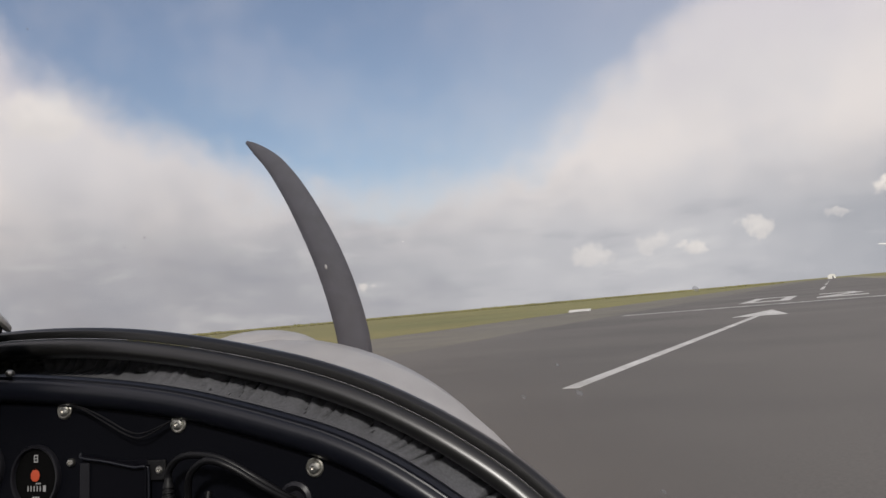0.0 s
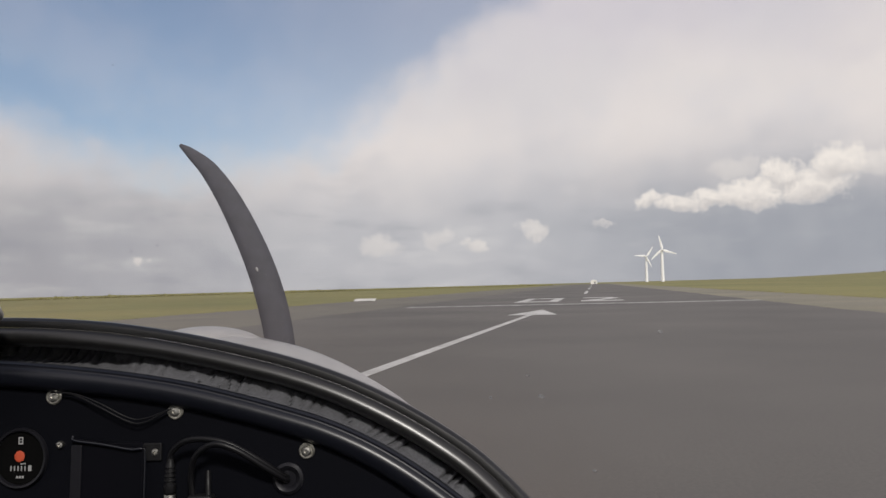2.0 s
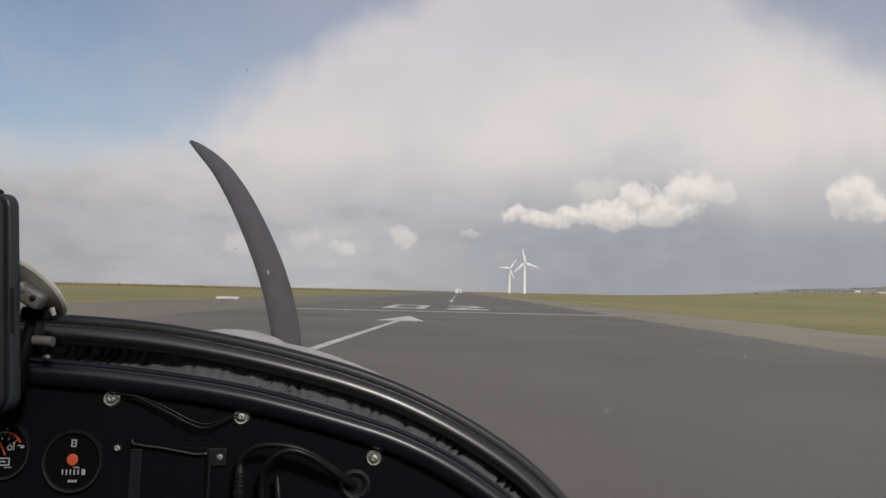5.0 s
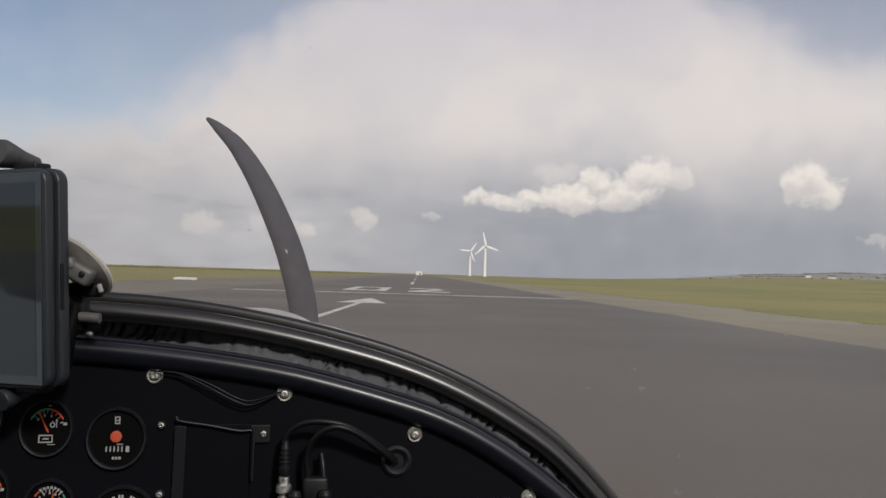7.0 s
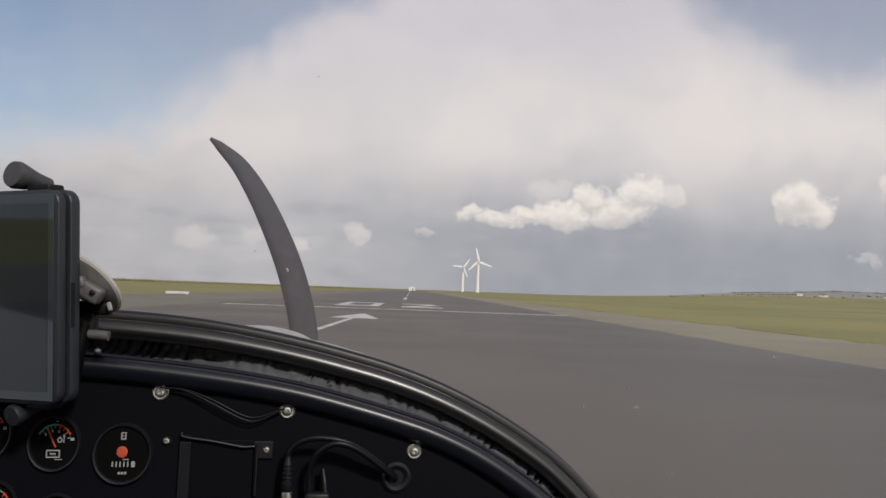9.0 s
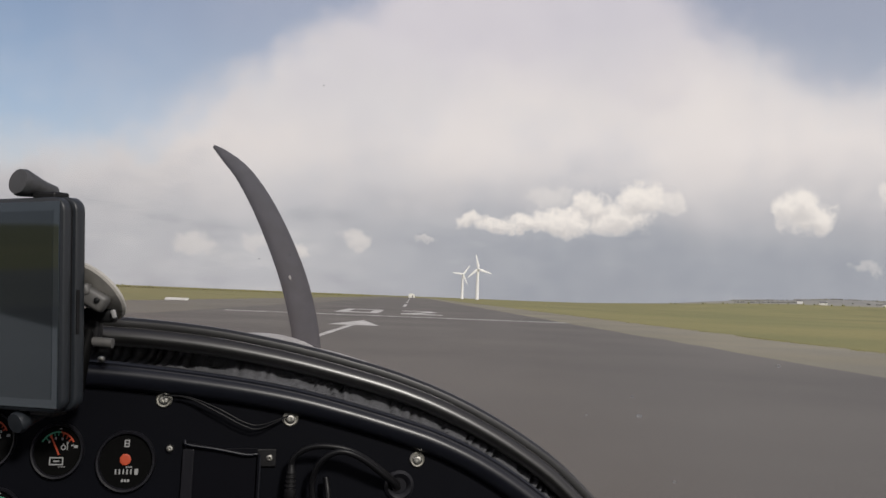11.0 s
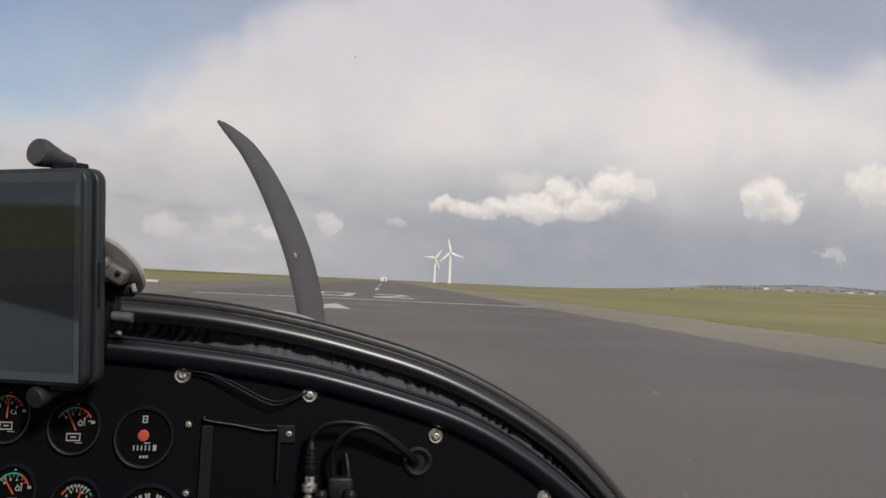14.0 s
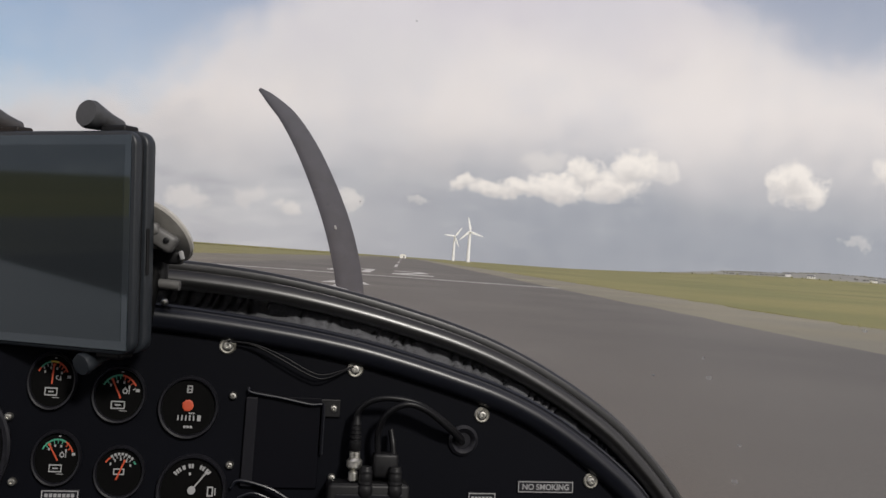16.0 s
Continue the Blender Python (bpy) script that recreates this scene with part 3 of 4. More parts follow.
CENTRE = -0.19
HOOP = mirrored([(-0.12, 0.1075), (-0.06, 0.1075), (-0.02, 0.1065), (0.02, 0.104), (0.06, 0.0998), (0.10, 0.0935), (0.14, 0.0856), (0.18, 0.0761), (0.22, 0.0652), (0.26, 0.0512), (0.30, 0.0330), (0.34, 0.0104), (0.38, -0.0178), (0.42, -0.0573), (0.446, -0.092), (0.466, -0.13), (0.478, -0.175), (0.483, -0.22)], CENTRE)
LIP = mirrored([(-0.12, 0.0855), (-0.06, 0.0845), (-0.02, 0.0824), (0.02, 0.0788), (0.06, 0.0743), (0.10, 0.0687), (0.14, 0.0614), (0.18, 0.0517), (0.22, 0.0406), (0.26, 0.0278), (0.30, 0.0097), (0.34, -0.0147), (0.38, -0.0450), (0.403, -0.070), (0.424, -0.105), (0.437, -0.15), (0.443, -0.22)], CENTRE)
hoop_line = smooth_line([(x, y, -0.02) for x, y in HOOP], 6)
lip_line = smooth_line([(x, y, 0.005) for x, y in LIP], 6)
TO_SEAT = Vector((0, 0, 1))

nose = thing("aircraft_nose", PANEL.copy(), "pale painted engine cowling of a light aircraft before the windscreen", "aircraft")
# cowling: arches from the hoop forward to the nose
inv = PANEL.inverted()
bm = bmesh.new()
prev = None
for y, cx, top, half, fall in ((0.735, -0.21, 1.319, 0.40, 0.28), (0.76, -0.20, 1.326, 0.37, 0.26), (0.81, -0.18, 1.334, 0.32, 0.22), (0.85, -0.17, 1.331, 0.27, 0.20), (0.875, -0.17, 1.310, 0.22, 0.17), (0.89, -0.165, 1.27, 0.17, 0.13), (0.895, -0.163, 1.22, 0.12, 0.08)):
    ring = [bm.verts.new(inv @ Vector((cx - half, y, 0.75)))]
    for i in range(41):
        a = math.pi * (1 - i / 40)
        ring.append(bm.verts.new(inv @ Vector((cx + half * math.cos(a), y, top - fall * (1 - math.sin(a))))))
    ring.append(bm.verts.new(inv @ Vector((cx + half, y, 0.75))))
    if prev:
        for i in range(len(ring) - 1):
            bm.faces.new((prev[i], prev[i + 1], ring[i + 1], ring[i]))
    prev = ring
bm.faces.new(prev)
part("cowling", bm, M["cowl"], nose, smooth=True)
bm = bmesh.new()
bmesh.ops.create_uvsphere(bm, u_segments=32, v_segments=16, radius=1.0, matrix=Matrix.Translation((-0.172, 0.835, 1.312)) @ Matrix.Diagonal((0.070, 0.055, 0.029, 1)))
bm.transform(inv)
part("hub_fairing", bm, M["cowl"], nose, "rounded pale fairing", smooth=True)
bm = bmesh.new()
box(bm, (-0.19, 0.80, 0.735), (0.56, 0.19, 0.03), 0.01)
bm.transform(inv)
part("cowl_floor", bm, M["cowl"], nose)

# propeller: three swept blades, at rest
HUBC = Vector((-0.140, 0.95, 1.183))
K = 0.69
prop = thing("propeller", Matrix.Translation(HUBC) @ pose(0, 0, 0, 0, 4, 0), "dark grey three-bladed propeller with swept blades, at rest", "propeller")
part("spinner", lathe(bmesh.new(), [(0.075, -0.07), (0.075, -0.02), (0.066, 0.04), (0.044, 0.09), (0.0, 0.12)], 28, pose(0, 0, 0, -90, 0, 0)), M["cowl"], prop, smooth=True)
BLADE = ((0.002, 0.05, 0.045, 0.028), (0.004, 0.12, 0.05, 0.024), (-0.006, 0.21, 0.052, 0.018), (-0.042, 0.316, 0.05, 0.014), (-0.098, 0.42, 0.043, 0.011), (-0.148, 0.488, 0.033, 0.008), (-0.188, 0.522, 0.020, 0.006), (-0.212, 0.538, 0.006, 0.003))
BLADE = tuple(tuple(K * v for v in row) for row in BLADE)
for turn in (0, 120, 240):
    bm = bmesh.new()
    line = smooth_line([(x, w, z) for x, z, w, th in BLADE], 5)
    mids = smooth_line([(x, 0, z) for x, z, w, th in BLADE], 5)
    ths = smooth_line([(th, 0, 0) for x, z, w, th in BLADE], 5)
    prev = None
    for i, p in enumerate(mids):
        d = (mids[min(i + 1, len(mids) - 1)] - mids[max(i - 1, 0)]).normalized()
        side = Vector((d.z, 0, -d.x))
        w, th = line[i].y, ths[i].x
        tw = radians(34 - 22 * i / len(mids))
        chord = side * math.cos(tw) + Vector((0, 1, 0)) * math.sin(tw)
        nrm = chord.cross(d)
        ring = [bm.verts.new(p + chord * w * 0.5 * math.cos(a) + nrm * th * 0.5 * math.sin(a)) for a in (2 * math.pi * k / 12 for k in range(12))]
        if prev:
            for k in range(12):
                bm.faces.new((prev[k], prev[(k + 1) % 12], ring[(k + 1) % 12], ring[k]))
        prev = ring
    bm.faces.new(prev)
    bm.transform(pose(0, 0, 0, 0, turn, 0))
    part("blade", bm, M["prop"], prop, smooth=True)

decal = bmesh.new()
bmesh.ops.create_icosphere(decal, subdivisions=2, radius=0.003, matrix=Matrix.Translation((-0.047 * K, -0.011 * K, 0.318 * K)) @ pose(0, 0, 0, 0, -25, 0) @ Matrix.Diagonal((0.5, 0.25, 1.0, 1)))
part("decal", decal, M["cowl"], prop, "small pale decal")

# ---- glareshield, cloth, panel ----
shield = thing("glareshield", PANEL.copy(), "curved black padded glareshield with a rubber edge over the instrument panel", "glareshield")
EDGE_PROFILE = [(-0.034, 0.0095), (-0.024, 0.0125), (-0.016, 0.0155), (-0.0105, 0.0148), (-0.0075, 0.0122), (-0.0068, 0.0085), (-0.0072, 0.0062)]
BEAD_PROFILE = [(-0.0072, 0.0060), (-0.0045, 0.0056), (-0.0015, 0.0035), (0.0008, 0.0005), (0.0018, -0.003), (0.0010, -0.0065), (-0.002, -0.009), (-0.008, -0.0105), (-0.030, -0.0100)]


def run_profile(line, profile, closed):
    """Carries (towards the seats, outwards) pairs along a line in the panel's plane."""
    bm = bmesh.new()
    prev = None
    n = len(profile)
    for i, p in enumerate(line):
        d = (line[min(i + 1, len(line) - 1)] - line[max(i - 1, 0)]).normalized()
        out_v = TO_SEAT.cross(d).normalized()
        ring = [bm.verts.new(p + TO_SEAT * a + out_v * b) for a, b in profile]
        if prev:
            for k in range(n if closed else n - 1):
                j = (k + 1) % n
                bm.faces.new((prev[k], prev[j], ring[j], ring[k]))
        prev = ring
    return bm


part("rubber_edge", run_profile(hoop_line, EDGE_PROFILE, False), M["rubber"], shield, "thin dull rubber edge", smooth=True)
part("padded_bead", run_profile(hoop_line, BEAD_PROFILE, False), M["rubber"], shield, "rounded glossy black bead", smooth=True)

# pleated cloth between the frame and the panel
bm = bmesh.new()
n_pts = 1700
prev = None
rnd = random.Random(3)


def along(line, f):
    k = f * (len(line) - 1)
    i = min(int(k), len(line) - 2)
    return line[i].lerp(line[i + 1], k - i)


def even(line):
    """Resamples a line at even steps of its length."""
    run = [0.0]
    for p, q in zip(line, line[1:]):
        run.append(run[-1] + (q - p).length)
    pts, k = [], 0
    for i in range(401):
        want = run[-1] * i / 400
        while k < len(line) - 2 and run[k + 1] < want:
            k += 1
        pts.append(line[k].lerp(line[k + 1], (want - run[k]) / (run[k + 1] - run[k])))
    return pts


even_lip, even_hoop = even(lip_line), even(hoop_line)
for i in range(n_pts + 1):
    f = i / n_pts
    a, b = along(even_lip, f), along(even_hoop, f)
    d = (along(even_hoop, min(1, f + 0.01)) - along(even_hoop, max(0, f - 0.01))).normalized()
    out_v = TO_SEAT.cross(d).normalized()
    a = a + Vector((0, 0, -0.014)) - out_v * 0.004
    b = b - out_v * 0.001 + Vector((0, 0, -0.026))
    ring = []
    for k in range(9):
        g = k / 8
        lean = 2.2 * noise.noise(Vector((f * 70, 9, 0))) + 0.8
        ph = f * 350 + 9.0 * noise.noise(Vector((f * 26, g * 0.4, 0))) + (lean + 0.7) * g * 3.0
        ridge = abs(math.sin(ph)) ** 0.6
        amp = 0.0155 * math.sin(math.pi * g) ** 0.5 * (0.3 + 1.7 * abs(noise.noise(Vector((f * 60, 4, 0)))))
        inset = min(1.0, max(0.0, (0.10 - b.x) / 0.09)) if b.x > -0.3 else 1.0
        q = a.lerp(b, g) - out_v * 0.005 * math.sin(math.pi * g) - TO_SEAT * 0.03 * inset * math.sin(math.pi * (0.1 + 0.8 * g))
        q = q + TO_SEAT * amp * (ridge - 1.0)
        ring.append(bm.verts.new(q))
    if prev:
        for k in range(8):
            bm.faces.new((prev[k], prev[k + 1], ring[k + 1], ring[k]))
    prev = ring
solo("dash_cover", bm, M["cloth"], "pleated dark grey cloth between glareshield and instrument panel", "cloth cover", PANEL.copy(), smooth=True)

panel = thing("instrument_panel", PANEL.copy(), "matt black instrument panel with round gauges, screws and placards", "instrument panel")
bm = bmesh.new()
top = [p for p in lip_line]
front = [bm.verts.new((p.x, p.y - 0.004, 0.0)) for p in top]
low = [bm.verts.new((p.x, -0.34, 0.0)) for p in top]
back = [bm.verts.new((p.x, p.y - 0.004, -0.004)) for p in top]
for i in range(len(top) - 1):
    bm.faces.new((front[i], low[i], low[i + 1], front[i + 1]))
    bm.faces.new((front[i], front[i + 1], back[i + 1], back[i]))
part("panel_plate", bm, M["panel"], panel)
LIP_BEAD = [(-0.012, 0.0), (-0.006, 0.001), (-0.001, 0.0005), (0.0012, -0.0010), (0.0010, -0.0026), (0.0016, -0.0036)]
LIP_FACE = [(0.0016, -0.0036), (0.0040, -0.0050), (0.0058, -0.0080), (0.0060, -0.0115), (0.0042, -0.0165), (0.0005, -0.0205), (-0.0052, -0.0225)]
part("lip_bead", run_profile(lip_line, LIP_BEAD, False), M["lip"], panel, "glossy black edge bead", smooth=True)
part("rolled_lip", run_profile(lip_line, LIP_FACE, False), M["lip"], panel, "glossy black rolled lip", smooth=True)


part("lip_clip", lathe(bmesh.new(), [(0.0028, 0.0), (0.0036, 0.003), (0.0034, 0.008), (0.002, 0.0105), (0.0, 0.011)], 14, Matrix.Translation((-0.027, 0.0845, 0.002)) @ Matrix.Diagonal((0.8, 0.8, 0.6, 1))), M["screw"], panel, "pale metal end clip", smooth=True)


def screw(u, w, r, collar):
    at = Matrix.Translation((u, w, 0.0))
    s = part("screw", lathe(bmesh.new(), [(r * 0.62, 0.0), (r * 0.62, 0.0022), (r * 0.45, 0.0034), (r * 0.22, 0.0036), (r * 0.2, 0.0024), (0, 0.0024)], 18, at), M["screw"], panel, smooth=True)
    if collar:
        part("washer", lathe(bmesh.new(), [(r, 0.0), (r, 0.001), (r * 0.86, 0.0018), (r * 0.6, 0.0016)], 22, at), M["washer"], s, smooth=True)


for u, w in ((0.0245, 0.052), (0.130, 0.0375), (0.242, 0.003), (0.3445, -0.0515)):
    screw(u, w, 0.0068, True)
for u, w in ((0.032, 0.012), (0.114, 0.0045), (0.0335, -0.0435), (0.116, -0.052), (-0.134, -0.010), (-0.127, -0.059)):
    screw(u, w, 0.0052, False)


def tick(bm, r0, r1, a, w, h):
    a = radians(a)
    d, s = Vector((math.sin(a), math.cos(a), 0)), Vector((math.cos(a), -math.sin(a), 0)) * w / 2
    bm.faces.new([bm.verts.new(p + Vector((0, 0, h))) for p in (d * r0 - s, d * r0 + s, d * r1 + s, d * r1 - s)])


def flat(bm, x0, x1, y0, y1, h):
    bm.faces.new([bm.verts.new((x, y, h)) for x, y in ((x0, y0), (x1, y0), (x1, y1), (x0, y1))])


def outline(bm, x0, x1, y0, y1, t, h):
    flat(bm, x0, x1, y0, y0 + t, h)
    flat(bm, x0, x1, y1 - t, y1, h)
    flat(bm, x0, x0 + t, y0 + t, y1 - t, h)
    flat(bm, x1 - t, x1, y0 + t, y1 - t, h)


def gauge(u, w, r, squeeze, arcs, ticks, needle, symbol, label):
    at = Matrix.Translation((u, w, 0.0)) @ Matrix.Diagonal((squeeze, 1, 1, 1))
    g = part("gauge", lathe(bmesh.new(), [(r * 0.88, 0.0), (r * 0.88, 0.0012), (0, 0.0012)], 36, at, cap=False), M["dial"], panel, label)
    part("bezel", lathe(bmesh.new(), [(r, 0.0), (r, 0.003), (r * 0.965, 0.0044), (r * 0.90, 0.0040), (r * 0.87, 0.0013)], 40, at, cap=False), M["bezel"], g, "dark rounded bezel", smooth=True)
    for a0, a1, mat in arcs:
        part("scale_band", at_bm(arc(bmesh.new(), r * 0.63, r * 0.69, a0, a1, 0.0016), at), M[mat], g)
    for lst, mat in ticks:
        bm = bmesh.new()
        for a in lst:
            tick(bm, r * 0.52, r * 0.63, a, r * 0.036, 0.0017)
        part("scale_marks", at_bm(bm, at), M[mat], g)
    if needle:
        a, mat, l0, l1 = needle
        bm = bmesh.new()
        tick(bm, -r * l0, r * l1, a, r * (0.045 if mat == "marks" else 0.06), 0.0021)
        part("needle", at_bm(bm, at), M[mat], g)
    if needle:
        # pale counterweight at the needle's tip
        tip = Matrix.Translation((math.sin(radians(a)) * r * l1, math.cos(radians(a)) * r * l1, 0))
        part("needle_tip", at_bm(lathe(bmesh.new(), [(r * 0.05, 0.0020), (r * 0.05, 0.0024), (0, 0.0025)], 12, tip), at), M[mat], g)
    if symbol:
        # small figures under the scale, a framed emblem, and an oil can or wave sign
        bm = bmesh.new()
        for k in (-46, -12, 20, 52):
            c = Vector((math.sin(radians(k)), math.cos(radians(k)), 0)) * r * 0.45
            flat(bm, c.x - r * 0.035, c.x + r * 0.035, c.y - r * 0.045, c.y + r * 0.045, 0.0018)
        part("figures", at_bm(bm, at), M["marks"], g)
        bm = bmesh.new()
        outline(bm, -r * 0.27, r * 0.25, -r * 0.50, -r * 0.22, r * 0.045, 0.0018)
        flat(bm, -r * 0.12, r * 0.10, -r * 0.385, -r * 0.335, 0.0018)
        flat(bm, r * 0.60, r * 0.74, r * 0.10, r * 0.20, 0.0018)
        flat(bm, r * 0.02, r * 0.12, r * 0.76, r * 0.80, 0.0018)
        flat(bm, r * 0.06, r * 0.34, -r * 0.57, -r * 0.545, 0.0018)
        part("emblem", at_bm(bm, at), M["marks"], g)
        bm = bmesh.new()
        if symbol == "can":
            arc(bm, r * 0.055, r * 0.10, 0, 360, 0.0018, 16)
            flat(bm, r * 0.13, r * 0.165, -r * 0.10, r * 0.11, 0.0018)
            flat(bm, -r * 0.02, r * 0.02, r * 0.09, r * 0.14, 0.0018)
        else:
            arc(bm, r * 0.045, r * 0.08, -180, 20, 0.0018, 10)
            flat(bm, r * 0.02, r * 0.16, -r * 0.09, -r * 0.055, 0.0018)
            flat(bm, r * 0.10, r * 0.135, -r * 0.09, r * 0.06, 0.0018)
        part("sign", at_bm(at_bm(bm, Matrix.Translation((r * 0.21, r * 0.12, 0))), at), M["marks"], g)
    return g, at


def at_bm(bm, m):
    bm.transform(m)
    return bm


def bars(bm, x, y, n, w, h, gap, z):
    for k in range(n):
        flat(bm, x + k * gap, x + k * gap + w, y, y + h, z)


W1 = [(-62, -48, "orange"), (-48, -10, "green"), (-10, 18, "yellow"), (18, 62, "orange")]
gauge(-0.1055, 0.0185, 0.0228, 0.79, W1, [((-40, -24, -8), "marks"), ((8, 26, 40, 54), "orange")], (2, "orange", 0.1, 0.55), "wave", "round black engine gauge with a coloured scale")
gauge(-0.0555, 0.0098, 0.0228, 0.90, [(-62, 8, "green"), (8, 62, "orange")], [((-46, -30, -14, 0), "green"), ((18, 34, 50), "orange"), ((70,), "marks")], (-28, "orange", 0.15, 0.58), "can", "round black oil gauge with a green and red scale")
gauge(-0.0970, -0.0405, 0.0216, 0.84, [(-62, 30, "green"), (30, 70, "orange")], [((-46, -30, -14, 2, 18), "green"), ((40, 56), "orange")], (-35, "orange", 0.1, 0.58), "can", "round black oil gauge with a green and red scale")
g5, at5 = gauge(-0.050, -0.0505, 0.0210, 0.92, [(-58, -36, "orange"), (52, 64, "green")], [((-28, -14, 0, 14, 28, 42), "marks")], (22, "orange", 0.3, 0.45), False, "round black engine gauge with white scale marks")
bm = bmesh.new()
for k in range(7):
    arc(bm, 0.0132, 0.0152, -34 + k * 12, -26 + k * 12, 0.0017, 3)
for k in (-50, -25, 2, 30, 58):
    c = Vector((math.sin(radians(k)), math.cos(radians(k)), 0)) * 0.0100
    flat(bm, c.x - 0.0007, c.x + 0.0007, c.y - 0.001, c.y + 0.001, 0.0018)
outline(bm, -0.005, 0.004, -0.002, 0.003, 0.001, 0.0018)
part("symbol", at_bm(bm, at5), M["marks"], g5)
# hour meter: an orange spot and a row of counter figures
g3, at3 = gauge(-0.002, 0.0015, 0.0252, 0.94, [], [], None, False, "round black hour meter with an orange spot and counter")
part("spot", lathe(bmesh.new(), [(0.0046, 0.0012), (0.0048, 0.0020), (0.0036, 0.0023), (0.0, 0.0024)], 9, at3 @ Matrix.Translation((-0.0005, 0.0015, 0))), M["orange"], g3, "orange spot")
bm = bmesh.new()
outline(bm, -0.0022, 0.0022, 0.0115, 0.0175, 0.001, 0.0018)
flat(bm, -0.0012, 0.0012, 0.0142, 0.0148, 0.0018)
bars(bm, -0.0085, -0.0105, 5, 0.0012, 0.0042, 0.0032, 0.0018)
flat(bm, 0.0078, 0.0108, -0.0108, -0.006, 0.0018)
bars(bm, 0.0005, -0.0052, 3, 0.0013, 0.0012, 0.0018, 0.0018)
bars(bm, -0.003, -0.0165, 3, 0.002, 0.002, 0.0026, 0.0018)
part("counter", at_bm(bm, at3), M["marks"], g3)
# fuel gauge
g6, at6 = gauge(0.0055, -0.0635, 0.0285, 0.96, [], [], (38, "marks", 0.12, 0.62), False, "round black fuel gauge with white blocks and needle")
bm = bmesh.new()
for a0, a1 in ((-50, -30), (-27, -18), (-12, 2), (16, 30), (33, 47)):
    n = max(1, round((a1 - a0) / 7))
    for k in range(n):
        arc(bm, 0.0172, 0.0206, a0 + (a1 - a0) * k / n + 0.8, a0 + (a1 - a0) * (k + 1) / n - 0.8, 0.0017, 3)
arc(bm, 0.0118, 0.0140, -14, -6, 0.0017, 3)
outline(bm, 0.0125, 0.0175, -0.005, 0.003, 0.0012, 0.0017)
flat(bm, 0.0185, 0.0195, -0.004, 0.002, 0.0017)
part("scale_marks", at_bm(bm, at6), M["marks"], g6)
part("needle_cap", lathe(bmesh.new(), [(0.0032, 0.0012), (0.0032, 0.003), (0, 0.0032)], 16, at6), M["marks"], g6)
# large dial on the pilot's side, seen at its rim
g0, at0 = gauge(-0.178, -0.036, 0.052, 0.92, [], [(tuple(range(50, 140, 6)), "marks")], None, False, "large round black flight instrument with white figures")
bm = bmesh.new()
for a in (64, 80, 96, 112, 128):
    c = Vector((math.sin(radians(a)), math.cos(radians(a)), 0)) * 0.0365
    outline(bm, c.x - 0.0015, c.x + 0.0015, c.y - 0.0022, c.y + 0.0022, 0.0008, 0.0017)
part("figures", at_bm(bm, at0), M["marks"], g0)

# recessed pocket with a bent frame, and its lower bracket
pk = part("pocket", box(box(box(bmesh.new(), (0.074, -0.024, 0.0015), (0.060, 0.074, 0.003), 0.001), (0.072, 0.0125, 0.004), (0.052, 0.0016, 0.005), 0.0005, pose(0, 0, 0, 0, 0, -10)), (0.105, -0.012, 0.004), (0.0016, 0.042, 0.005), 0.0005), M["pocket"], panel, "black map pocket with a bent metal edge")
part("pocket_edge", tube(bmesh.new(), smooth_line([(0.044, 0.019, 0.004), (0.047, 0.0155, 0.006), (0.07, 0.012, 0.006), (0.094, 0.0075, 0.006), (0.104, 0.0075, 0.005), (0.106, 0.002, 0.004), (0.106, -0.033, 0.004)], 5), 0.0011, 8), M["lip"], pk)
part("pocket_flange", box(bmesh.new(), (0.0475, -0.024, 0.0036), (0.009, 0.071, 0.0014), 0.0006), M["bezel"], pk, "glossy black side flange")
part("pocket_tab", box(bmesh.new(), (0.111, 0.0045, 0.0012), (0.017, 0.015, 0.0024), 0.001), M["plastic"], panel)
part("lower_bracket", tube(tube(bmesh.new(), smooth_line([(0.036, -0.061, 0.004), (0.042, -0.0545, 0.006), (0.066, -0.060, 0.008), (0.086, -0.071, 0.008)], 5), 0.0012, 8), smooth_line([(0.042, -0.068, 0.006), (0.055, -0.064, 0.008), (0.075, -0.072, 0.008)], 5), 0.001, 8), M["lip"], panel)

# grommet in the panel
part("grommet", lathe(bmesh.new(), [(0.0130, 0.0), (0.0130, 0.002), (0.0105, 0.0038), (0.0075, 0.002), (0.0065, 0.0006), (0, 0.0006)], 28, Matrix.Translation((0.2265, -0.019, 0))), M["bezel"], panel, "dark grey rubber grommet", smooth=True)


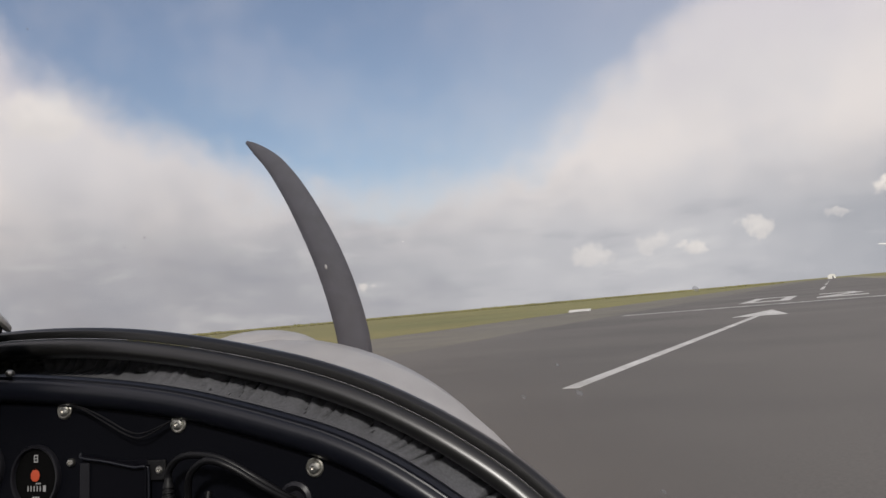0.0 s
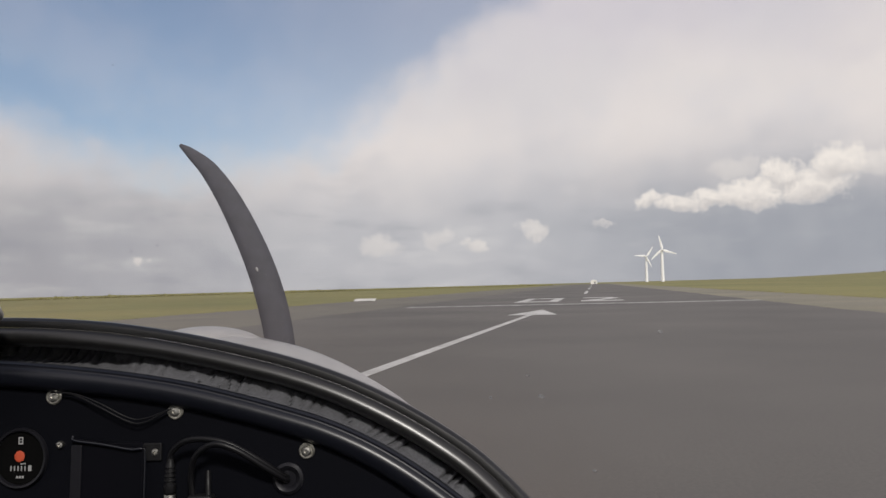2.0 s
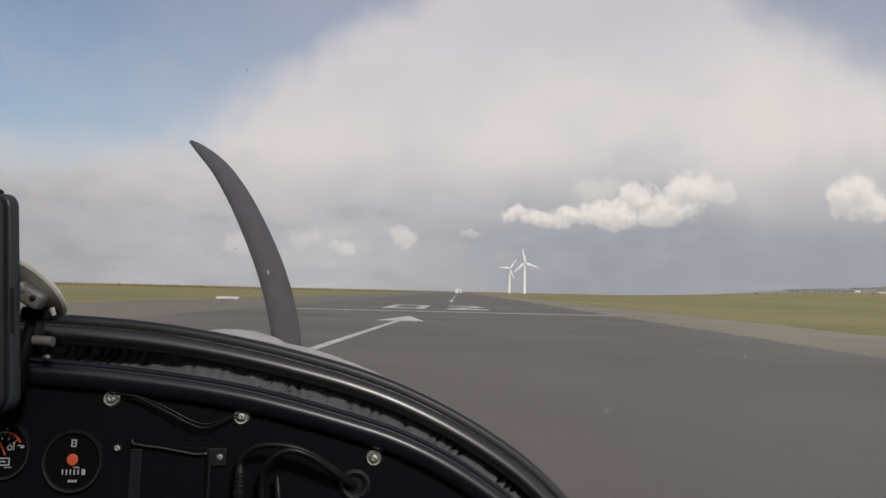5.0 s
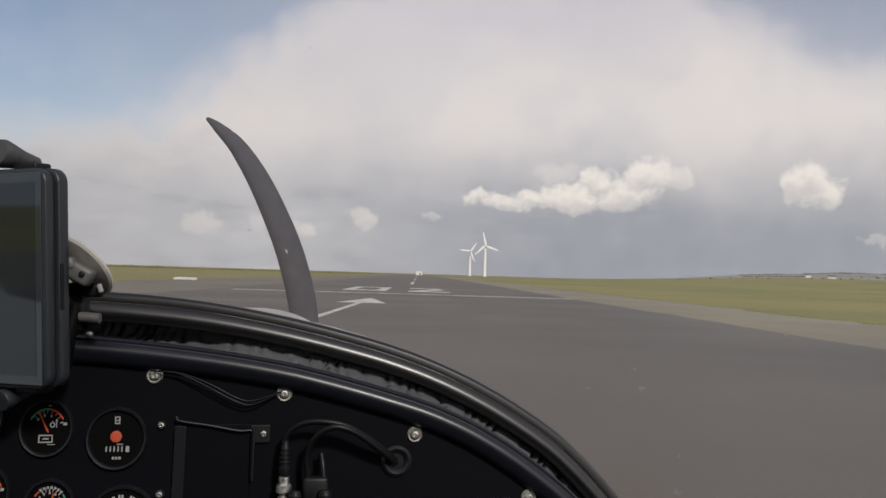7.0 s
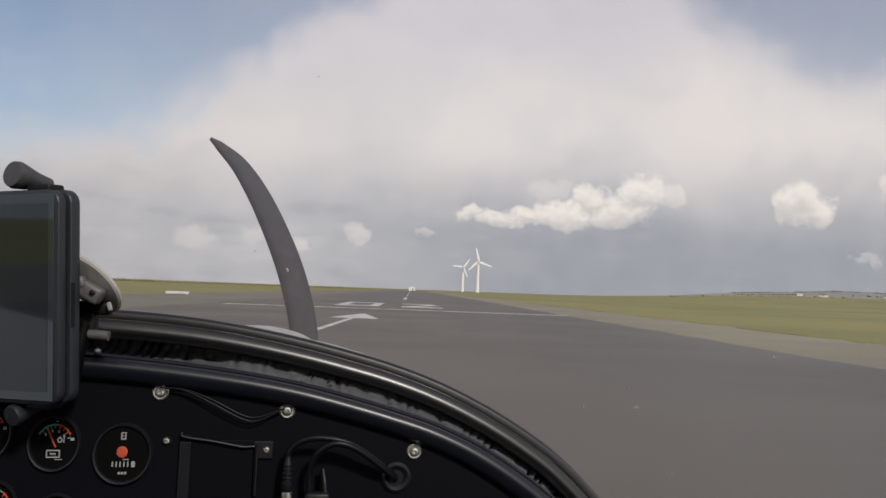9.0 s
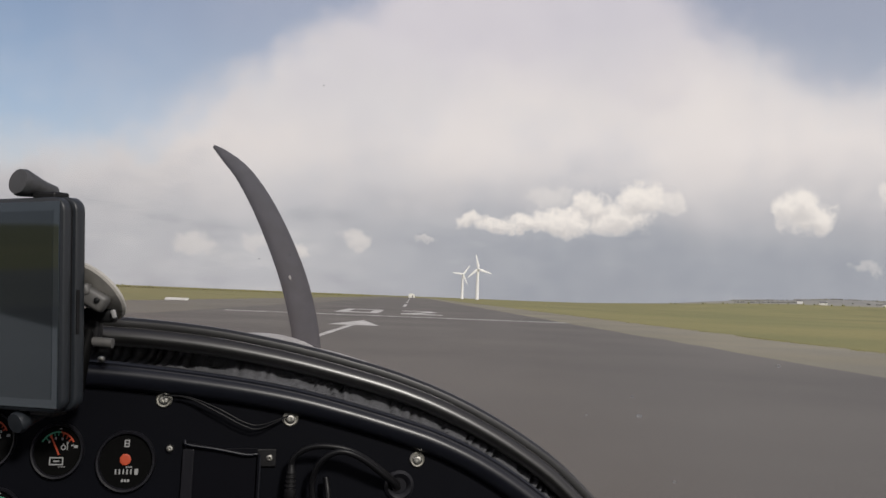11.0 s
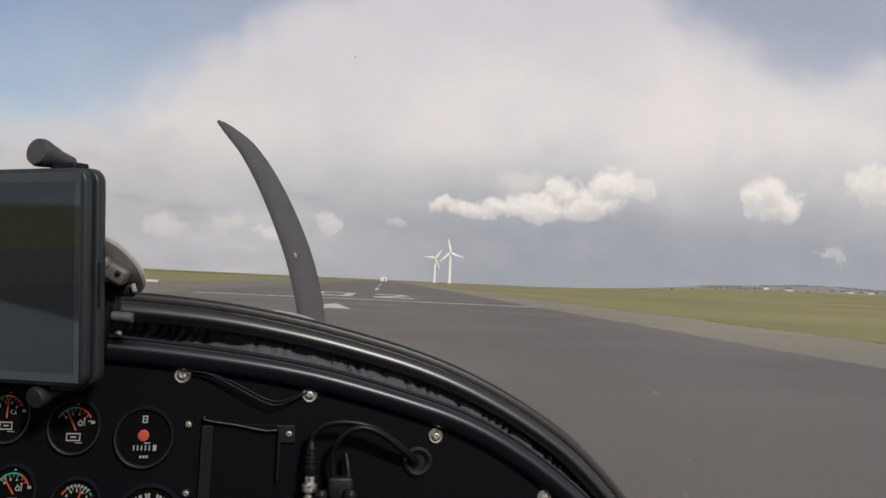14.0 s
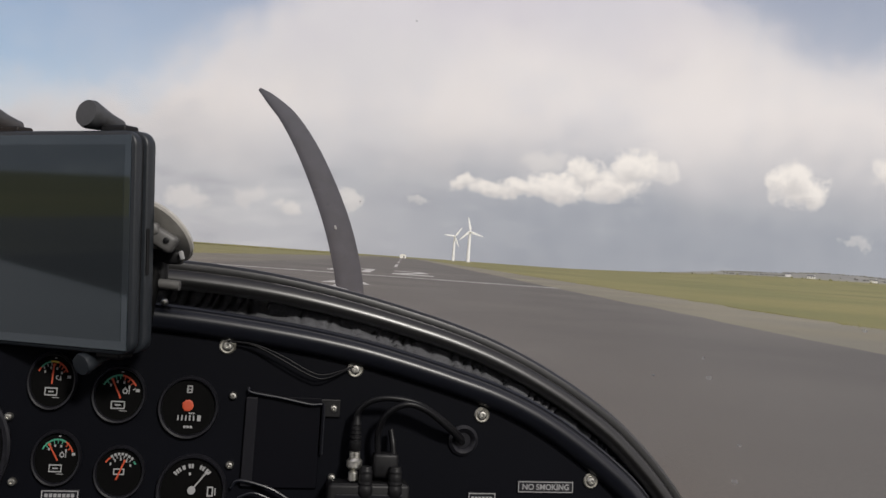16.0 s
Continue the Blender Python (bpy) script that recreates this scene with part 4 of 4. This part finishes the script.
def placard(u0, u1, w0, w1, words, size):
    bm = bmesh.new()
    box(bm, ((u0 + u1) / 2, (w0 + w1) / 2, 0.0006), (u1 - u0, w1 - w0, 0.0012), 0.0004)
    p = part("placard", bm, M["bezel"], panel, "small black placard with white lettering")
    bm = bmesh.new()
    outline(bm, u0 + 0.0006, u1 - 0.0006, w0 + 0.0006, w1 - 0.0006, 0.0008, 0.0015)
    part("placard_border", bm, M["marks"], p)
    if words:
        cu = bpy.data.curves.new("lettering", "FONT")
        cu.body, cu.size, cu.align_x, cu.align_y, cu.offset = words, size, "CENTER", "CENTER", size * 0.028
        tmp = new("lettering_curve", cu)
        me = bpy.data.meshes.new_from_object(tmp.evaluated_get(bpy.context.evaluated_depsgraph_get()))
        bpy.data.objects.remove(tmp)
        me.materials.clear()
        me.materials.append(M["marks"])
        ob = new("lettering", me)
        ob.parent = p
        ob.location = ((u0 + u1) / 2, (w0 + w1) / 2 - 0.0002, 0.0016)
    else:
        bm = bmesh.new()
        bars(bm, u0 + 0.003, (w0 + w1) / 2 - 0.001, int((u1 - u0 - 0.005) / 0.0032), 0.0024, 0.0028, 0.0032, 0.0015)
        part("lettering", bm, M["marks"], p)


bpy.context.view_layer.update()
placard(0.277, 0.3285, -0.0625, -0.0520, "NO SMOKING", 0.0068)
placard(0.233, 0.258, -0.073, -0.0625, "", 0)
placard(-0.106, -0.078, -0.074, -0.0645, "", 0)

# loose wires looped between the two upper screws
wires = thing("wire_loop", PANEL.copy(), "two thin black wires looped between panel screws", "wire")
for k, sag in ((0, 0.0), (1, -0.003)):
    part("wire", tube(bmesh.new(), smooth_line([(0.0245, 0.056, 0.006), (0.0455, 0.0545 + sag * 0.3, 0.008), (0.069, 0.046 + sag, 0.010), (0.092, 0.0345 + sag, 0.010), (0.106, 0.0325 + sag, 0.009), (0.128, 0.040, 0.006)], 6), 0.00065, 8), M["cable"], wires)

# intercom box with its plugs and cables
unit = thing("intercom_unit", PANEL.copy(), "black intercom box with plugs and cables below the panel", "intercom")
part("case", box(box(bmesh.new(), (0.145, -0.082, 0.014), (0.066, 0.060, 0.026), 0.003), (0.145, -0.0535, 0.0155), (0.062, 0.004, 0.020), 0.0015), M["plastic"], unit, smooth=True)
part("display_rim", box(bmesh.new(), (0.145, -0.074, 0.0272), (0.054, 0.028, 0.0012), 0.0005), M["bezel"], unit)
part("display", box(bmesh.new(), (0.144, -0.074, 0.0279), (0.044, 0.020, 0.0008), 0.0003), M["screen"], unit, "dark display")
bodies = []


def ribbed_plug(x, y, r, boot):
    bm = bmesh.new()
    prof = [(r * 0.55, 0.020), (r * 0.62, 0.016)] if boot else [(0.0, 0.0155), (r * 0.7, 0.0155)]
    for k in range(4):
        prof += [(r * (0.78 + 0.06 * k), 0.014 - 0.0035 * k), (r * (0.80 + 0.06 * k), 0.0125 - 0.0035 * k), (r * 0.66 if boot else r * 0.9, 0.0118 - 0.0035 * k), (r * 0.68 if boot else r * 0.9, 0.0108 - 0.0035 * k)]
    prof += [(r, -0.001), (r, -0.006), (r * 0.8, -0.008)]
    return lathe(bm, prof, 18, Matrix.Translation((x, y, 0.016)) @ pose(0, 0, 0, -90, 0, 0))


bodies.append(part("plug", ribbed_plug(0.1325, -0.019, 0.0050, True), M["plastic"], unit, smooth=True))
part("connector_block", box(bmesh.new(), (0.158, -0.0385, 0.014), (0.021, 0.020, 0.014), 0.003), M["plastic"], unit, smooth=True)
for x in (0.1415, 0.1655):
    part("knob", ribbed_plug(x, -0.0535, 0.0062, False), M["plastic"], unit, smooth=True).location.z = 0.009
part("ring", lathe(bmesh.new(), [(0.0026, -0.004), (0.0040, -0.003), (0.0040, 0.003), (0.0026, 0.004)], 16, Matrix.Translation((0.1315, -0.0465, 0.022)) @ pose(0, 0, 0, -90, 0, 0)), M["screw"], bodies[0], smooth=True)
part("plug_collar", lathe(bmesh.new(), [(0.0042, -0.008), (0.0064, -0.006), (0.0064, -0.001), (0.0045, 0.001), (0.0045, 0.006)], 18, Matrix.Translation((0.1325, -0.034, 0.016)) @ pose(0, 0, 0, -90, 0, 0)), M["screw"], bodies[0], "bright metal collar", smooth=True)
part("plug_sleeve", lathe(bmesh.new(), [(0.0044, -0.014), (0.0044, -0.004), (0.0038, 0.0)], 18, Matrix.Translation((0.1325, -0.042, 0.016)) @ pose(0, 0, 0, -90, 0, 0)), M["plastic"], bodies[0], smooth=True)
for pts in ([(0.1325, -0.001, 0.016), (0.134, 0.006, 0.017), (0.144, 0.014, 0.020), (0.160, 0.0165, 0.022), (0.182, 0.0125, 0.022), (0.205, -0.001, 0.017), (0.222, -0.015, 0.006), (0.2265, -0.019, -0.004)],
            [(0.1515, -0.030, 0.016), (0.1505, -0.012, 0.018), (0.1565, 0.004, 0.023), (0.172, 0.0125, 0.026), (0.19, 0.007, 0.024), (0.21, -0.0075, 0.016), (0.224, -0.019, 0.004), (0.2265, -0.021, -0.004)],
            [(0.1645, -0.030, 0.016), (0.1635, -0.020, 0.014), (0.162, -0.011, 0.010)]):
    part("cable", tube(bmesh.new(), smooth_line(pts, 6), 0.0026, 10), M["cable"], unit, smooth=True)

# ---- tablet on its mount ----
TAB = Matrix.Translation((-0.2715, 0.569, 1.3705)) @ pose(0, 0, 0, 2.6, -1.6, -21)
tablet = thing("tablet", TAB, "dark tablet in a thick grey case clamped above the panel", "tablet")
TW, TH, TD = 0.245, 0.164, 0.021


def rounded_slab(cx, y0, y1, w, h, r, soft=0.0015):
    """A plate in the x, z plane with round corners and softened rims."""
    bm = bmesh.new()
    rings = []
    for y, k in ((y0, soft), (y0 + soft * 0.4, soft * 0.3), (y0 + soft, 0.0), (y1 - soft, 0.0), (y1 - soft * 0.4, soft * 0.3), (y1, soft)):
        ring = []
        for qx, qz, a0 in ((1, 1, 0), (-1, 1, 90), (-1, -1, 180), (1, -1, 270)):
            for i in range(7):
                a = radians(a0 + 15 * i)
                ring.append(bm.verts.new((cx + qx * (w / 2 - r) + (r - k) * math.cos(a), y, qz * (h / 2 - r) + (r - k) * math.sin(a))))
        rings.append(ring)
    for a, b in zip(rings, rings[1:]):
        for i in range(len(a)):
            j = (i + 1) % len(a)
            bm.faces.new((a[i], a[j], b[j], b[i]))
    bm.faces.new(rings[0])
    bm.faces.new(rings[-1])
    return bm


part("case", rounded_slab(-TW / 2, TD * 0.52, TD, TW, TH, 0.011), M["case"], tablet, smooth=True)
part("case_band", rounded_slab(-TW / 2 - 0.001, TD * 0.40, TD * 0.52, TW - 0.004, TH - 0.004, 0.010, 0.0008), M["plastic"], tablet, smooth=True)
part("front_frame", rounded_slab(-TW / 2 - 0.0008, 0.0, TD * 0.40, TW - 0.0016, TH - 0.0016, 0.0105), M["case"], tablet, smooth=True)
part("screen", box(bmesh.new(), (-TW / 2 - 0.001, -0.0004, 0.0), (TW - 0.008, 0.0012, TH - 0.008), 0.0004), M["screen"], tablet, "dark glossy screen, switched off")
part("display", box(bmesh.new(), (-TW / 2 - 0.001, -0.0007, 0.0), (TW - 0.019, 0.0010, TH - 0.022), 0.0001), M["display"], tablet, "unlit display area")
part("side_button", box(bmesh.new(), (0.0004, TD * 0.62, -0.006), (0.0015, 0.003, 0.034), 0.0006), M["plastic"], tablet)
for x, side in ((-0.030, 1), (-0.128, 1), (-0.030, -1), (-0.172, -1)):
    c = part("clamp", box(bmesh.new(), (x + 0.004, TD * 0.6, side * (TH / 2 + 0.001)), (0.022, 0.016, 0.006), 0.002), M["plastic"], tablet)
    # lower knobs take the darker case colour, which paints in their shade
    part("clamp_knob", lathe(bmesh.new(), [(0.0, -0.002), (0.0110, -0.001), (0.0122, 0.003), (0.0112, 0.008), (0.0080, 0.022), (0.0065, 0.036)], 24, Matrix.Translation((x - 0.016, TD * 0.05, side * (TH / 2 + (0.012 if side > 0 else 0.009)))) @ pose(0, 0, 0, 0, 90 + 11 * side, 84) @ Matrix.Scale(0.9 if side > 0 else 0.7, 4)), M["knob"] if side > 0 else M["case"], c, smooth=True)
mount = thing("tablet_mount", Matrix.Translation((-0.279, 0.572, 1.371)), "black ball mount arm behind the tablet", "mount")
part("arm", tube(bmesh.new(), smooth_line([(0.010, 0.042, -0.022), (0.010, 0.036, -0.034), (0.009, 0.033, -0.048), (0.007, 0.034, -0.068)], 5), 0.0052, 12, Vector((0, 1, 0))), M["dial"], mount, smooth=True)
part("peg", tube(bmesh.new(), [Vector((0.013, 0.039, -0.030)), Vector((0.030, 0.039, -0.031))], 0.0040, 12), M["cup_arm"], mount, "grey peg", smooth=True)
n_cup = Vector((-0.42, -0.62, -0.66)).normalized()
turn_cup = n_cup.to_track_quat("Z", "Y").to_matrix().to_4x4()
cup = thing("suction_cup", Matrix.Translation((-0.2685, 0.617, 1.381)) @ turn_cup, "grey suction cup disc with a dark lever on the windscreen", "suction cup")
part("disc", lathe(bmesh.new(), [(0.0, -0.003), (0.0255, -0.004), (0.0292, -0.0025), (0.0305, 0.000), (0.0292, 0.0018), (0.023, 0.0036), (0.0135, 0.006), (0.0, 0.007)], 44), M["cup"], cup, smooth=True)
# hinge block, lever and pin, placed by the upright axes of the cabin
back = turn_cup.inverted()


def on_cup(x, z, lift):
    """A place on the disc's face, across and up as seen from the seats."""
    p = back @ Vector((x, -(n_cup.x * x + n_cup.z * z) / n_cup.y, z))
    return Matrix.Translation((p.x, p.y, lift)) @ back.to_3x3().to_4x4()


hinge = part("hinge_block", box(box(bmesh.new(), (0, 0, 0), (0.023, 0.013, 0.014), 0.0035, pose(0, 0, 0, 0, 28, 0)), (-0.007, -0.002, 0.006), (0.012, 0.012, 0.010), 0.003, pose(0, 0, 0, 0, -20, 0)), M["cup_arm"], cup, "grey hinge block", smooth=True)
hinge.matrix_local = on_cup(0.013, 0.003, 0.013)
pin = part("hinge_pin", lathe(bmesh.new(), [(0.0022, -0.002), (0.0022, 0.001), (0.0013, 0.0015), (0, 0.0015)], 12, pose(0.005, -0.0068, -0.001, 90, 0, 0)), M["plastic"], hinge, smooth=True)
lever = part("lever", box(box(bmesh.new(), (0, 0, 0), (0.027, 0.013, 0.011), 0.003), (-0.004, 0, -0.013), (0.013, 0.012, 0.024), 0.003), M["plastic"], cup, "dark lever", smooth=True)
lever.matrix_local = on_cup(0.010, -0.012, 0.011)
tab = part("pale_piece", box(bmesh.new(), (0, 0, 0), (0.0035, 0.003, 0.007), 0.001, pose(0, 0, 0, 0, -18, 0)), M["marks"], cup, "small pale piece", smooth=True)
tab.matrix_local = on_cup(0.0245, -0.011, 0.0095)

# ---- windscreen: a clear bubble from the frame up to the roof's front edge ----
screen = thing("windscreen", Matrix.Identity(4), "clear curved acrylic windscreen with a few dried specks", "windscreen")


def screen_point(f, v):
    p = PANEL @ (along(hoop_line, f) + Vector((0, 0, -0.026)))
    k = (p.x + 0.42) / 0.66
    q = Vector((-0.42 + 1.05 * k, -0.44, 1.88 - 0.30 * k * k))
    c = Vector((-0.42 + 1.10 * k, 0.42, 1.86 - 0.42 * k * k))
    return p * (1 - v) ** 2 + c * 2 * v * (1 - v) + q * v * v


bm = bmesh.new()
rows = [[bm.verts.new(screen_point(i / 60, j / 20)) for j in range(21)] for i in range(61)]
for a, b in zip(rows, rows[1:]):
    for j in range(20):
        bm.faces.new((a[j], a[j + 1], b[j + 1], b[j]))
pane = part("pane", bm, M["glass"], screen, smooth=True)
pane.visible_shadow = False
# strength of the painted brown reflection, fading up from the pane's foot
foot_sheen = pane.data.attributes.new("foot", "FLOAT", "POINT")
for k in range(len(pane.data.vertices)):
    foot_sheen.data[k].value = 0.34 * max(0.0, 1 - (k % 21) / 20 / 0.25) ** 1.5
for f, v, r in ((0.84, 0.07, 0.0018), (0.845, 0.11, 0.0016), (0.91, 0.06, 0.0035), (0.64, 0.09, 0.0009), (0.655, 0.1, 0.0009), (0.65, 0.25, 0.0008), (0.855, 0.1, 0.003), (0.865, 0.21, 0.002), (0.89, 0.08, 0.0022)):
    p = screen_point(f, v)
    nrm = (screen_point(f + 0.005, v) - p).cross(screen_point(f, v + 0.01) - p).normalized()
    bm = bmesh.new()
    bmesh.ops.create_icosphere(bm, subdivisions=2, radius=r * 0.95, matrix=Matrix.Translation(p) @ nrm.to_track_quat("Z", "Y").to_matrix().to_4x4() @ Matrix.Diagonal((1.0, 0.8, 0.06, 1)))
    part("speck", bm, M["speck"], screen)

# ---- cabin behind the panel: sides, with unseen roof, rear bulkhead and floor added to close it round the seats and cut light from behind ----
bm = bmesh.new()
box(bm, (-0.25, -0.95, 1.86), (1.5, 0.98, 0.05), 0.01)
solo("unseen_roof", bm, M["liner"], "dark lined roof over the seats, unseen, added to cut light", "roof", kind="structure")
bm = bmesh.new()
box(bm, (-0.25, -1.42, 1.2), (1.5, 0.05, 1.35), 0.01)
solo("unseen_bulkhead", bm, M["liner"], "dark lined bulkhead behind the seats, unseen, added to cut light", "wall", kind="structure")
for sx, nm in ((-1.02, "side_wall_1"), (0.52, "side_wall_2")):
    bm = bmesh.new()
    box(bm, (sx, -0.45, 0.75), (0.04, 1.95, 0.66), 0.01)
    solo(nm, bm, M["liner"], "dark lined cabin side below the window", "wall", kind="structure")
bm = bmesh.new()
box(bm, (-0.25, -0.45, 0.44), (1.55, 1.95, 0.04), 0.01)
solo("cabin_floor", bm, M["liner"], "dark cabin floor", "floor", kind="structure")

# undercarriage: three wheels on plain legs
gear = thing("landing_gear", Matrix.Translation((-0.3, 0, 0)), "three rubber-tyred aircraft wheels on plain metal legs", "landing gear")
for x, y, top in ((0.1, 0.80, (0.1, 0.80, 0.73)), (-0.78, -0.55, (-0.45, -0.5, 0.45)), (0.78, -0.55, (0.45, -0.5, 0.45))):
    wheel = part("wheel", lathe(bmesh.new(), [(0.0, -0.03), (0.075, -0.035), (0.085, -0.03), (0.085, 0.03), (0.075, 0.035), (0.0, 0.03)], 28, Matrix.Translation((x, y, 0.172)) @ pose(0, 0, 0, 0, 90, 0)), M["washer"], gear, smooth=True)
    part("tyre", lathe(bmesh.new(), [(0.085, -0.04), (0.125, -0.052), (0.155, -0.045), (0.17, -0.02), (0.17, 0.02), (0.155, 0.045), (0.125, 0.052), (0.085, 0.04)], 32, Matrix.Translation((x, y, 0.172)) @ pose(0, 0, 0, 0, 90, 0), cap=False), M["rubber"], wheel, "black rubber tyre", smooth=True)
    part("leg", tube(bmesh.new(), [Vector(top), Vector((x + (0.06 if x <= 0 else -0.06), y, 0.20)), Vector((x, y, 0.172))], 0.02, 12, Vector((0, 1, 0.2))), M["washer"], gear, smooth=True)

# low wings, one on each side: a rounded section that tapers to an upturned tip
for sx, root in ((-1, -1.02), (1, 0.54)):
    wing = thing("wing", Matrix.Translation((root, -0.30, 0.79)), "pale painted low wing of the light aircraft", "wing", "wings")
    bm = bmesh.new()
    prev = None
    for out_x, lift, lead, trail, thick in ((0.0, 0.0, 0.70, -0.80, 0.150), (1.9, 0.05, 0.60, -0.84, 0.125), (3.7, 0.10, 0.50, -0.88, 0.105), (4.0, 0.16, 0.40, -0.92, 0.075), (4.12, 0.27, 0.25, -0.92, 0.03)):
        ring = []
        for k in range(24):
            a = 2 * math.pi * k / 24
            c = 0.5 + 0.5 * math.cos(a)
            ring.append(bm.verts.new((sx * out_x, trail + (lead - trail) * c, lift + thick * 0.62 * math.sin(a) * math.sqrt(c + 0.01) * (0.62 if math.sin(a) < 0 else 1.0))))
        if prev:
            for k in range(24):
                bm.faces.new((prev[k], prev[(k + 1) % 24], ring[(k + 1) % 24], ring[k]))
        else:
            bm.faces.new(ring)
        prev = ring
    bm.faces.new(prev)
    part("wing_skin", bm, M["cowl"], wing, smooth=True)
